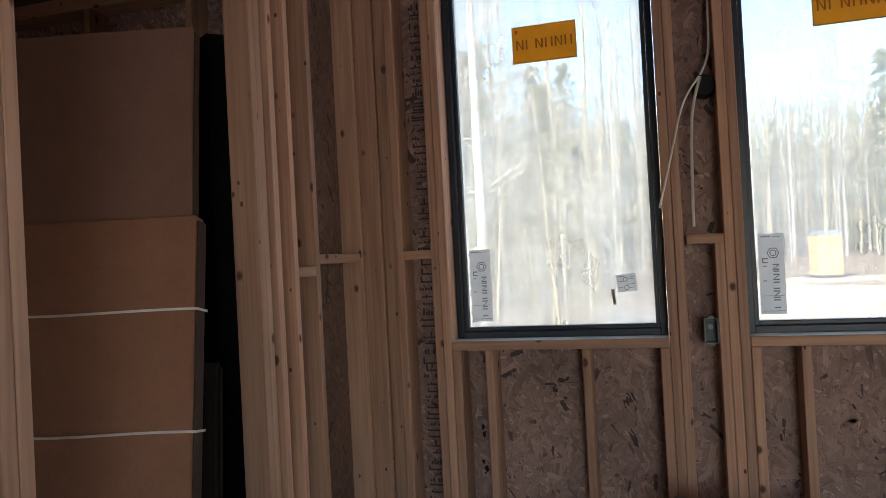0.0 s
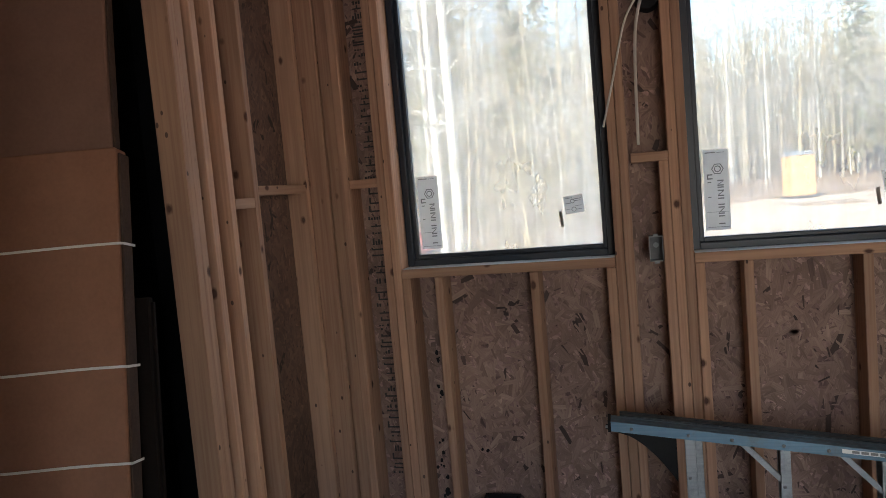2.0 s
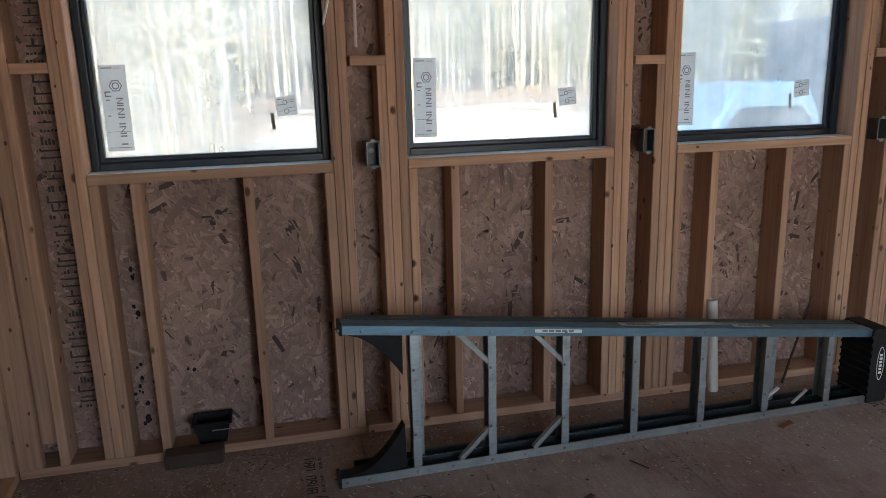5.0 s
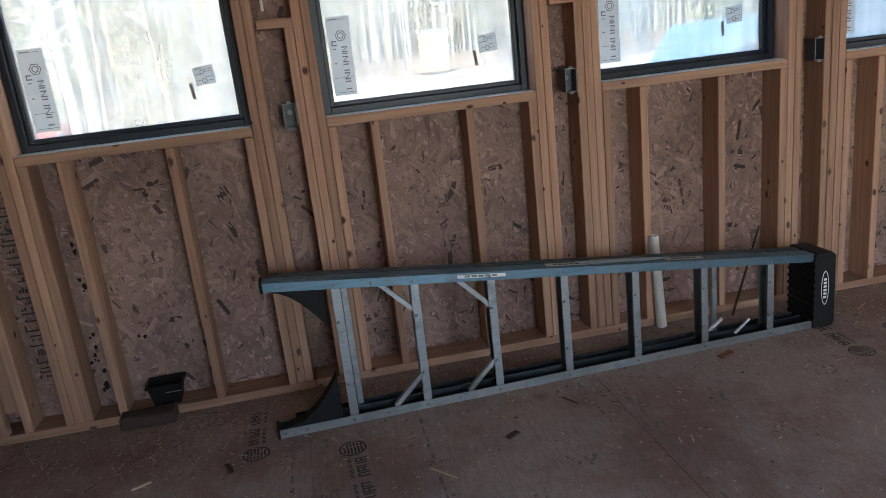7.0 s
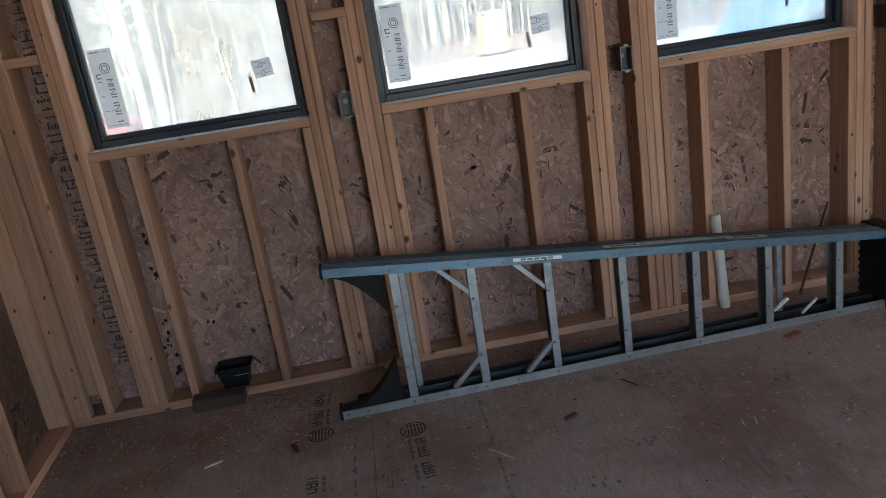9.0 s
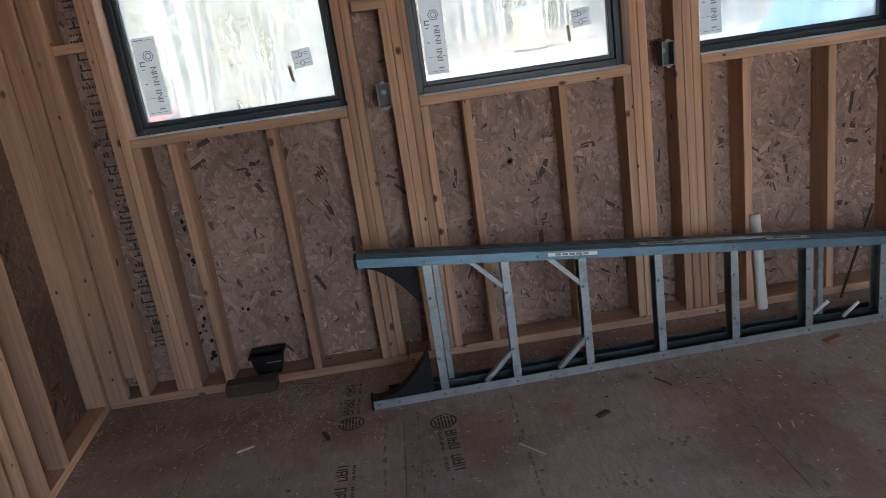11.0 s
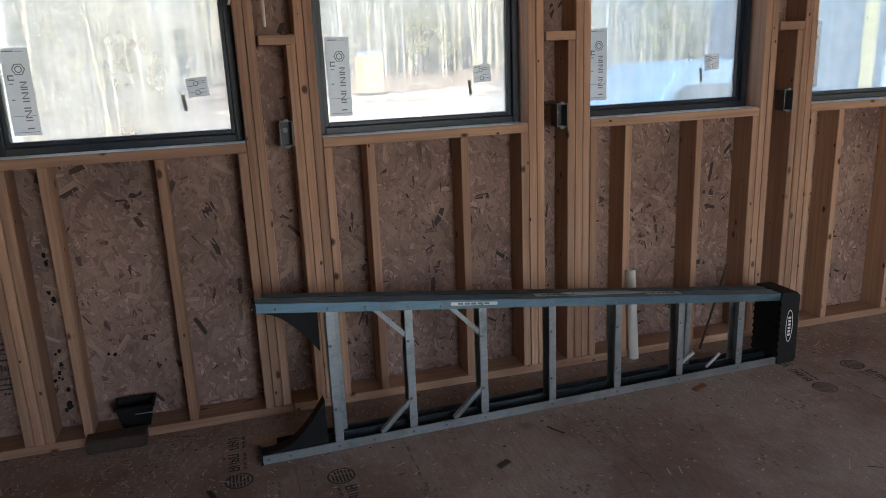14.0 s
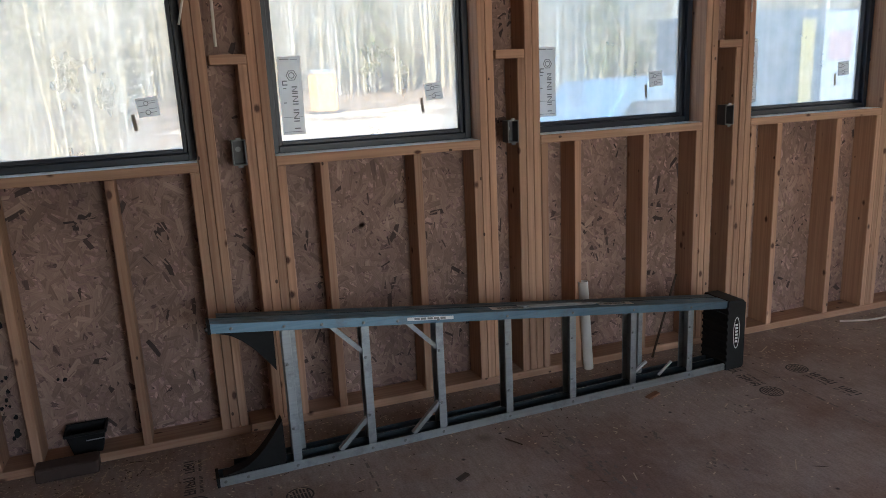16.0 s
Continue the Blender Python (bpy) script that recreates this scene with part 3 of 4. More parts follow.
    # loose protective film hanging outside the pane
    flaps = {1: [(0.765, 0.875, 1.238, 1.47, True)], 2: [(0.11, 0.20, 1.262, 2.76, False), (0.215, 0.335, 1.30, 2.76, False), (0.52, 0.60, 1.62, 2.76, False)], 3: [(0.33, 0.362, 1.31, 2.76, False), (0.06, 0.16, 1.26, 2.76, False)]}.get(k, [])
    for f0, f1, za, zb, corner in flaps:
        bm = bmesh.new()
        rows_ = []
        for j in range(13):
            q = j / 12
            z = za + (zb - za) * q
            lo = f0 + (f1 - f0) * q * 0.9 if corner else f0 + 0.006 * math.sin(j * 1.7 + k) + (0.3 * (f1 - f0) if j == 0 else 0)
            hi = f1 if corner else f1 + 0.007 * math.sin(j * 1.1 + 2 * k)
            rows_.append([bm.verts.new((lo + (hi - lo) * i / 4, GY + 0.016 + 0.004 * math.sin(i * 1.9 + j * 0.6), z)) for i in range(5)])
        for r0, r1 in zip(rows_, rows_[1:]):
            for i in range(4):
                bm.faces.new((r0[i], r0[i + 1], r1[i + 1], r1[i]))
        part("film_flap", bm, FILM, win, "loose cloudy protective film", smooth=True)
    # orange sticker
    bm = bmesh.new()
    bars(bm, sheet, [(0.312, 0.596, 2.414, 2.579)], 0.0008)
    og = part("sticker", bm, ORANGE, win, "orange maker's sticker")
    bm = bmesh.new()
    bars(bm, sq_ink, [(0.312, 0.596, 2.414, 2.418), (0.312, 0.596, 2.575, 2.579), (0.312, 0.316, 2.418, 2.575), (0.592, 0.596, 2.418, 2.575), (0.326, 0.338, 2.548, 2.562)], 0.0003)
    for i in range(6):
        u = 0.330 + i * 0.043
        bars(bm, sq_ink, [(u, u + 0.007, 2.474, 2.518)] + ([(u + 0.026, u + 0.033, 2.474, 2.518)] if i != 1 else []), 0.0003)
        if i % 2 == 0:
            extrude_outline(bm, [(u + 0.008, 2.518), (u + 0.008, 2.508), (u + 0.025, 2.474), (u + 0.025, 2.484)], sq_ink, 0.0003)
    part("print", bm, BROWN_INK, og)


# ---- stepladder lying on its side ----
LEN, DEEP = 2.435, 0.076
STEPS = [0.322, 0.630, 0.943, 1.257, 1.577, 1.901, 2.228]


def upper(x):
    """Lower edge of the upper rail."""
    return 0.620 - 0.124 * x


ladder = tagged(holder("stepladder", (0.085, 2.772, 0), 1.6), "grey aluminium stepladder folded and lying on its side", "ladder")


def slanted(bm, x0, x1, y0, y1, lo, hi):
    """A bar from x0 to x1 whose lower and upper heights follow functions of x."""
    vs = [bm.verts.new((x, y, f(x))) for x in (x0, x1) for y in (y0, y1) for f in (lo, hi)]
    for q in ((0, 1, 3, 2), (4, 6, 7, 5), (0, 4, 5, 1), (2, 3, 7, 6), (0, 2, 6, 4), (1, 5, 7, 3)):
        bm.faces.new([vs[i] for i in q])


RIVET = bpy.data.meshes.new("rivet")
bm = bmesh.new()
bmesh.ops.create_uvsphere(bm, u_segments=8, v_segments=5, radius=0.0065, matrix=Matrix.Diagonal((1, 0.5, 1, 1)))
bm.to_mesh(RIVET)
bm.free()
RIVET.materials.append(STEEL)
RIVET.polygons.foreach_set("use_smooth", [True] * len(RIVET.polygons))


def bolts(spots, parent, y=-0.001):
    for x, z in spots:
        o = new("rivet", RIVET)
        o.parent, o.location = parent, (x, y, z)


for top in (False, True):
    for front in (True, False):
        y0, y1 = (0.0, DEEP) if front else (0.088, 0.138)
        xa, xb, fl = (0.035 if top else 0.0, LEN, 0.036) if front else (0.07, LEN - 0.01, 0.030)
        up = 0.0 if front else 0.006
        bm = bmesh.new()
        t = 0.003
        if top:
            base, wall, ribs = (lambda x: upper(x) + up), fl, (0.020, 0.055) if front else (0.024,)
        else:
            base, wall, ribs = (lambda x: 0.0 if front else 0.002), fl, ()
        # channel section from the near lip round to the far lip; the web is on top or on the floor
        web = [(y0, 0.0)]
        for rb in ribs:
            web += [(y0 + rb, 0.0), (y0 + rb + 0.0015, -0.0018), (y0 + rb + 0.0045, -0.0018), (y0 + rb + 0.006, 0.0)]
        loop = [(y0, wall)] + web + [(y1, 0.0), (y1, wall), (y1 - t, wall), (y1 - t, t), (y0 + t, t), (y0 + t, wall)]
        ends = [[bm.verts.new((x, y, base(x) + (wall - z if top else z))) for y, z in loop] for x in (xa, xb)]
        for i in range(len(loop)):
            j = (i + 1) % len(loop)
            bm.faces.new((ends[0][i], ends[0][j], ends[1][j], ends[1][i]))
        bm.faces.new(ends[0][::-1]), bm.faces.new(ends[1])
        bmesh.ops.recalc_face_normals(bm, faces=bm.faces[:])
        rl = part("front_rail" if front else "rear_rail", bm, (RAIL_ALU if top else ALU) if front else SHADED_ALU, ladder)
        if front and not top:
            # bare metal on the near lip; the channel's shade is put into darker metal
            rl.data.materials.append(SHADED_ALU)
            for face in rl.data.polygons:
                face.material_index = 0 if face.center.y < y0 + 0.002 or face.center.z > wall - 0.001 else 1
        if front:
            spots = [(s - 0.02, upper(s) + 0.018 if top else 0.018) for s in STEPS] + [(x, upper(x) + 0.016 if top else 0.018) for x in (0.025, 0.11, 0.445, 0.75)]
            bolts(spots, rl)
            bm = bmesh.new()
            slanted(bm, xa - 0.007, xa + 0.004, -0.004, DEEP + 0.004, lambda x: (upper(x) if top else 0.0) - 0.002, lambda x: (upper(x) + 0.038 if top else 0.040))
            part("end_cap", bm, BLACK_PLASTIC, rl)
for s in STEPS:
    bm = bmesh.new()
    h = upper(s) + 0.002
    box(bm, s - 0.033, s, 0.004, 0.008, 0.033, h, 0.001)
    box(bm, s - 0.004, s, 0.008, 0.072, 0.033, h, 0.001)
    box(bm, s - 0.030, s, 0.072, 0.075, 0.033, h, 0.001)
    for j in range(5):
        box(bm, s, s + 0.002, 0.012 + j * 0.012, 0.017 + j * 0.012, 0.035, h - 0.002)
    st = part("step", bm, ALU, ladder)
    bolts([(s - 0.022, h * 0.76), (s - 0.022, h * 0.30)], st, 0.003)
# knee braces
for s in STEPS[1:3]:
    for top in (True, False):
        bm = bmesh.new()
        if top:
            a, b = Vector((s - 0.150, 0, upper(s - 0.15) + 0.004)), Vector((s - 0.030, 0, upper(s) - 0.105))
        else:
            a, b = Vector((s - 0.150, 0, 0.034)), Vector((s - 0.030, 0, 0.150))
        d = (b - a).normalized()
        nrm = Vector((-d.z, 0, d.x)) * 0.009
        for y0, y1, w in ((0.006, 0.009, 1.0), (0.009, 0.026, 0.15)):
            outline = [a + nrm, b + nrm, b + nrm * (1 - 2 * w), a + nrm * (1 - 2 * w)]
            extrude_outline(bm, [(p.x, p.z) for p in outline], lambda u, v, dd: Vector((u, y0 + dd, v)), y1 - y0)
        part("knee_brace", bm, ALU, ladder)
for top in (True, False):
    bm = bmesh.new()
    pts = []
    for i in range(9):
        q = i / 8
        pts.append((0.075 + 0.185 * q, 0.155 * q ** 1.7 + 0.012))
    pts += [(0.262, 0.0)]
    pts = [(0.02, 0.0)] + pts
    if top:
        outline = [(x, upper(x) + 0.004 - z) for x, z in pts]
    else:
        outline = [(x, 0.034 + z * 1.1) for x, z in pts]
    extrude_outline(bm, outline, lambda u, v, dd: Vector((u, 0.010 + dd, v)), 0.055)
    part("foot_gusset", bm, BLACK_PLASTIC, ladder, "black plastic gusset")
# cross bars and spreaders of the rear section
for x in (0.33, 1.98):
    bm = bmesh.new()
    box(bm, x, x + 0.026, 0.100, 0.118, 0.03, upper(x) + 0.02, 0.002)
    part("rear_bar", bm, ALU, ladder)
for a, c, r in (((1.33, 0.028, upper(1.33) + 0.041), (1.70, 0.038, upper(1.70) + 0.043), 0.0035), ((1.36, 0.044, upper(1.36) + 0.041), (1.74, 0.054, upper(1.74) + 0.043), 0.0035), ((1.31, 0.056, upper(1.31) + 0.041), (1.64, 0.062, upper(1.64) + 0.043), 0.0035), ((1.96, 0.10, 0.04), (2.02, 0.085, 0.095), 0.008), ((2.05, 0.03, 0.036), (2.115, 0.02, 0.10), 0.007)):
    bm = bmesh.new()
    tube(bm, [a, c], r, 8)
    part("spreader_bar", bm, ZINC if r > 0.004 else STEEL, ladder, smooth=True)
bm = bmesh.new()
teeth = [(2.425, 0.001)]
for j in range(9):
    z = 0.03 + j * 0.035
    teeth += [(2.425, z), (2.418, z + 0.003), (2.418, z + 0.013), (2.425, z + 0.016)]
teeth += [(2.425, 0.350), (2.433, 0.358), (2.512, 0.356), (2.530, 0.338), (2.530, 0.014), (2.518, 0.001)]
extrude_outline(bm, teeth[::-1], lambda u, v, dd: Vector((u, -0.012 + dd, v)), 0.177)
cap = part("top_cap", bm, BLACK_PLASTIC, ladder, "black plastic top cap")
bm = bmesh.new()


def cap_face(u, v, d):
    return Vector((2.478 + u, -0.0125 - d, 0.190 + v))


n = 20
for k in range(n):
    a0, a1 = 2 * math.pi * k / n, 2 * math.pi * (k + 1) / n
    extrude_outline(bm, [(w * math.cos(a), q * math.sin(a)) for w, q, a in ((0.017, 0.077, a0), (0.020, 0.082, a0), (0.020, 0.082, a1), (0.017, 0.077, a1))], cap_face, 0.0006)
bars(bm, cap_face, [(-0.008, 0.008, -0.05 + i * 0.017, -0.039 + i * 0.017) for i in range(6)], 0.0006)
part("badge", bm, PAPER, cap, "white oval badge outline")
for x0, x1, mat in ((0.79, 0.99, PAPER), (1.18, 1.36, STICKER), (1.72, 1.90, STICKER)):
    bm = bmesh.new()
    if mat is PAPER:
        slanted(bm, x0, x1, -0.0015, -0.0005, lambda x: upper(x) + 0.014, lambda x: upper(x) + 0.028)
    else:
        slanted(bm, x0, x1, 0.026, 0.066, lambda x: upper(x) + 0.0365, lambda x: upper(x) + 0.0378)
    lb = part("label", bm, mat, ladder, "pale printed label")
    bm = bmesh.new()
    for i in range(5):
        q = x0 + 0.03 + i * (x1 - x0 - 0.06) / 5
        slanted(bm, q, q + (x1 - x0) / 9, 0.036 if mat is STICKER else -0.0025, 0.052 if mat is STICKER else -0.0018, lambda x: upper(x) + (0.0379 if mat is STICKER else 0.017), lambda x: upper(x) + (0.0384 if mat is STICKER else 0.026))
    part("print", bm, INK, lb)


# ---- cartons standing in the doorway ----
def carton(name, place, turn, lean, w, h, d, straps, label, mat=CARD):
    c = holder(name)
    c.matrix_basis = pose(*place, -lean, 0, turn)
    bm = bmesh.new()
    box(bm, -w, 0, 0, d, 0, h, 0.004)
    bmesh.ops.subdivide_edges(bm, edges=[e for e in bm.edges if e.calc_length() > 0.4], cuts=6, use_grid_fill=True)
    for v in bm.verts:
        q = noise.noise(v.co * 2.3 + Vector((d * 40, h, 0)))
        v.co += Vector((q * 0.004, q * 0.006, 0))
    part("board", bm, mat, c, smooth=True)
    bm = bmesh.new()
    box(bm, 0.0, 0.008, 0.010, d - 0.004, 0.002, h - 0.015, 0.002)
    part("side_flap", bm, SHADED_CARTON if mat is SHADED_CARTON else CARD_EDGE, c)
    for z in straps:
        bm = bmesh.new()
        n = 10
        pts = [(-w + w * i / n, -0.007 - 0.003 * math.sin(i * 1.3), z + 0.002 * math.sin(i * 0.9)) for i in range(n + 1)]
        pts.append((0.014, -0.006, z)), pts.append((0.0145, d, z))
        pairs = [[bm.verts.new((px, py, pz + s)) for s in (-0.0038, 0.0038)] for px, py, pz in pts]
        for (p0, p1), (q0, q1) in zip(pairs, pairs[1:]):
            bm.faces.new((p0, q0, q1, p1))
        bmesh.ops.solidify(bm, geom=bm.faces[:], thickness=0.001)
        part("strap", bm, STRAP, c, "white plastic strap")
    return tagged(c, label, "carton", "cartons in the doorway")


carton("carton", (-1.105, 1.685, 0.0), 14.0, 10.0, 0.80, 1.762, 0.07, (0.20, 0.60, 0.86, 1.128, 1.478), "tall flat brown cardboard carton with white straps")
carton("carton", (-1.150, 1.765, 0.0), 14.0, 8.0, 0.80, 2.365, 0.045, (), "taller flat dark brown cardboard carton leaning behind another", CARD_DARK)
carton("carton", (-1.105, 1.835, 0.0), 14.0, 8.0, 0.80, 1.30, 0.03, (), "flat cardboard carton at the back of the stack, coloured near-black for shade", SHADED_CARTON)

# added black sheet that paints the shaded gap behind the cartons dark
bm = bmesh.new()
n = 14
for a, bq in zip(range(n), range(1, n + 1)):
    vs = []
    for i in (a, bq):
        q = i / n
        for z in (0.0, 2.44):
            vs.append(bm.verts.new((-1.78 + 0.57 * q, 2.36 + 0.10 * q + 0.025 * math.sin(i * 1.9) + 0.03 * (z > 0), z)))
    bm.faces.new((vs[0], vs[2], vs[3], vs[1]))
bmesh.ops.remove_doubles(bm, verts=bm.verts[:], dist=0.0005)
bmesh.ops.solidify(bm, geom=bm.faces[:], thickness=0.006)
tagged(link("black_sheeting", bm, GAP_BLACK, None, smooth=True), "black sheet added to darken the shaded gap behind the cartons", "sheeting")

# ---- pipe, bins, boxes, cables ----
bm = bmesh.new()
tube(bm, [(0, 0, 0), (-0.024, 0.014, 0.46)], 0.0245, 24, cap=False)
tube(bm, [(0, 0, 0), (-0.024, 0.014, 0.46)], 0.0212, 24, cap=False)
vs = bm.verts[:]
for base in (0, 24):
    for k in range(24):
        a, b = vs[base + k], vs[base + (k + 1) % 24]
        c, d = vs[48 + base + (k + 1) % 24], vs[48 + base + k]
        try:
            bm.faces.new((a, b, c, d))
        except ValueError:
            pass
bmesh.ops.recalc_face_normals(bm, faces=bm.faces[:])
pipe = tagged(link("pipe", bm, PVC, None, smooth=True), "short length of white plastic pipe standing upright", "pipe")
pipe.location = (1.925, 3.153, 0.0)

bm = bmesh.new()
tube(bm, [(2.285, 3.12, 0.004), (2.46, 3.172, 0.42)], 0.006, 8)
tagged(link("rod", bm, DARK_CHIP, None, smooth=True), "thin dark rod leaning on the studs", "rod")

bin_ = tagged(holder("plastic_bin", (-0.405, 3.245, T)), "black open-topped plastic box on the sole plate", "box")
bm = bmesh.new()
w, d, h = 0.075, 0.05, 0.10
for x0, x1, y0, y1 in ((-w, w, -d, -d + 0.004), (-w, w, d - 0.004, d), (-w, -w + 0.004, -d, d), (w - 0.004, w, -d, d)):
    box(bm, x0, x1, y0, y1, 0, h, 0.001)
box(bm, -w, w, -d, d, 0, 0.004)
for v in bm.verts:
    q = 0.72 + 0.28 * v.co.z / h
    v.co.x *= q
    v.co.y *= q
part("body", bm, BLACK_PLASTIC, bin_)
bm = bmesh.new()
box(bm, -w - 0.006, w + 0.006, -d - 0.006, -d + 0.001, h - 0.012, h, 0.002)
box(bm, -w - 0.006, w + 0.006, d - 0.001, d + 0.006, h - 0.012, h + 0.004, 0.002)
box(bm, -w - 0.006, -w + 0.001, -d, d, h - 0.012, h + 0.002, 0.002)
box(bm, w - 0.001, w + 0.006, -d, d, h - 0.012, h + 0.002, 0.002)
part("rim", bm, BLACK_PLASTIC, bin_)
bm = bmesh.new()
box(bm, 0.0, 0.07, -d * 0.95, -d * 0.95 + 0.002, 0.060, 0.064)
part("strip", bm, STEEL, bin_, "bright strip")

bm = bmesh.new()
box(bm, -0.115, 0.115, -0.05, 0.03, 0.0, 0.058, 0.006)
for v in bm.verts:
    v.co += Vector((noise.noise(v.co * 30) * 0.008, 0, noise.noise(v.co * 40) * 0.006 if v.co.z > 0.02 else 0))
scrap = tagged(link("scrap_block", bm, BROWN), "dark brown fibre scrap lying against the sole plate", "scrap")
scrap.location = (-0.475, 3.145, 0)

bm = bmesh.new()
box(bm, -0.12, 0.12, -0.15, 0.0, 0.0, 0.012, 0.002)
sheet_ = tagged(link("white_board", bm, PAPER), "white scrap of board lying on the subfloor", "board")
sheet_.matrix_basis = pose(0.10, 2.062, 0.002, 0, 0, -18)


def outlet_box(x, z, y=Y0 - 0.004):
    o = holder("electrical_box", (x, y, z))
    bm = bmesh.new()
    w, h, d, t = 0.052, 0.10, 0.062, 0.002
    box(bm, -w / 2, w / 2, d - t, d, -h / 2, h / 2)
    box(bm, -w / 2, -w / 2 + t, 0, d, -h / 2, h / 2)
    box(bm, w / 2 - t, w / 2, 0, d, -h / 2, h / 2)
    box(bm, -w / 2, w / 2, 0, d, h / 2 - t, h / 2)
    box(bm, -w / 2, w / 2, 0, d, -h / 2, -h / 2 + t)
    part("body", bm, BOX_STEEL, o)
    bm = bmesh.new()
    box(bm, -w / 2 - 0.001, -w / 2 + 0.003, -0.001, 0.002, -h / 2, h / 2)
    box(bm, w / 2 - 0.003, w / 2 + 0.001, -0.001, 0.002, -h / 2, h / 2)
    box(bm, -w / 2, w / 2, -0.001, 0.002, h / 2 - 0.003, h / 2 + 0.001)
    box(bm, -w / 2, w / 2, -0.001, 0.002, -h / 2 - 0.001, -h / 2 + 0.003)
    part("rim", bm, BRIGHT_STEEL, o)
    bm = bmesh.new()
    box(bm, -0.010, 0.010, 0, 0.003, h / 2, h / 2 + 0.010, 0.001)
    part("ear", bm, STEEL, o)
    bm = bmesh.new()
    box(bm, -0.010, 0.010, 0, 0.003, -h / 2 - 0.010, -h / 2, 0.001)
    part("ear", bm, STEEL, o)
    bm = bmesh.new()
    bmesh.ops.create_cone(bm, cap_ends=True, segments=12, radius1=0.011, radius2=0.011, depth=0.002, matrix=Matrix.Translation((0, d - 0.003, 0.01)) @ Euler((radians(90), 0, 0)).to_matrix().to_4x4())
    part("knockout", bm, STEEL, o)
    return tagged(o, "open galvanised electrical box on a stud", "electrical box", "electrical boxes")


for k in (1, 2, 3):
    outlet_box(RO[k] - 3 * T - 0.028, 1.222)


def cable(name, pts, r, label, mat=CABLE):
    cu = bpy.data.curves.new(name, "CURVE")
    cu.dimensions, cu.bevel_depth, cu.bevel_resolution, cu.resolution_u = "3D", r, 2, 8
    sp = cu.splines.new("NURBS")
    sp.points.add(len(pts) - 1)
    for p, q in zip(sp.points, pts):
        p.co = (*q, 1)
    sp.use_endpoint_u, sp.order_u = True, 3
    tmp = bpy.data.objects.new(name, cu)
    me = bpy.data.meshes.new_from_object(tmp)
    bpy.data.objects.remove(tmp)
    me.materials.clear()
    me.materials.append(mat)
    me.polygons.foreach_set("use_smooth", [True] * len(me.polygons))
    return tagged(new(name, me), label, "cable", "cables between the studs")


cable("cable", [(0.39, 3.25, TOP - 0.08), (0.381, 3.24, 2.56), (0.380, 3.23, 2.42), (0.372, 3.22, 2.31), (0.338, 3.215, 2.25)], 0.005, "white cable running down between studs")
cable("cable", [(0.330, 3.205, 2.24), (0.290, 3.18, 2.185), (0.258, 3.165, 2.12), (0.236, 3.16, 2.044), (0.201, 3.155, 1.896), (0.153, 3.15, 1.72)], 0.0045, "thin white cable end hanging past a stud")
cable("cable", [(0.337, 3.205, 2.24), (0.311, 3.20, 2.165), (0.293, 3.21, 2.06), (0.285, 3.22, 1.833), (0.282, 3.22, 1.64)], 0.0062, "white cable end hanging between studs")
bm = bmesh.new()
bmesh.ops.create_cone(bm, cap_ends=True, segments=20, radius1=0.048, radius2=0.042, depth=0.06, matrix=Matrix.Translation((0.350, 3.245, 2.208)) @ Euler((radians(90), 0, 0)).to_matrix().to_4x4())
tagged(link("round_box", bm, BLACK_PLASTIC, None, smooth=True), "round black plastic electrical box between studs", "electrical box")
x = RO[3]
cable("cable", [(x - 0.10, 3.24, TOP - 0.08), (x - 0.09, 3.2, 2.4), (x - 0.06, 3.165, 2.1), (x - 0.045, 3.155, 1.85), (x - 0.055, 3.155, 1.72)], 0.004, "thin white cable end hanging in front of a stud")
cable("cable", [(x - 0.13, 3.25, TOP - 0.08), (x - 0.15, 3.23, 2.3), (x - 0.16, 3.2, 2.0), (x - 0.185, 3.19, 1.86)], 0.005, "white cable end hanging between studs")
cable("cord", [(3.55, 3.10, 0.006), (3.72, 3.02, 0.006), (3.95, 3.06, 0.006), (4.2, 3.10, 0.006), (4.5, 2.9, 0.006)], 0.006, "pale cord lying on the floor by the wall")

bm = bmesh.new()
rng = random.Random(21)


def on_board(u, v, d):
    return Vector((u, YS - 0.0012 - d, v))


z = 0.22
while z < 2.75:
    h = rng.choice((0.008, 0.012, 0.018, 0.03))
    x0 = -0.935 + rng.uniform(0, 0.015)
    kind = rng.random()
    if kind < 0.35:
        bars(bm, on_board, [(x0, x0 + 0.075, z, z + 0.007), (x0, x0 + 0.008, z, z + h), (x0 + 0.067, x0 + 0.075, z, z + h)], 0.0004)
    elif kind < 0.7:
        for i in range(6):
            if rng.random() < 0.75:
                bars(bm, on_board, [(x0 + i * 0.013, x0 + i * 0.013 + 0.009, z, z + h * rng.uniform(0.5, 1))], 0.0004)
    else:
        bars(bm, on_board, [(x0 + 0.01, x0 + 0.06, z, z + 0.006), (x0 + 0.03, x0 + 0.038, z, z + h)], 0.0004)
    z += h + rng.uniform(0.003, 0.022)
part("printed_stamp", bm, FLOOR_INK, wall_north, "worn black print on the strand board")
bm = bmesh.new()
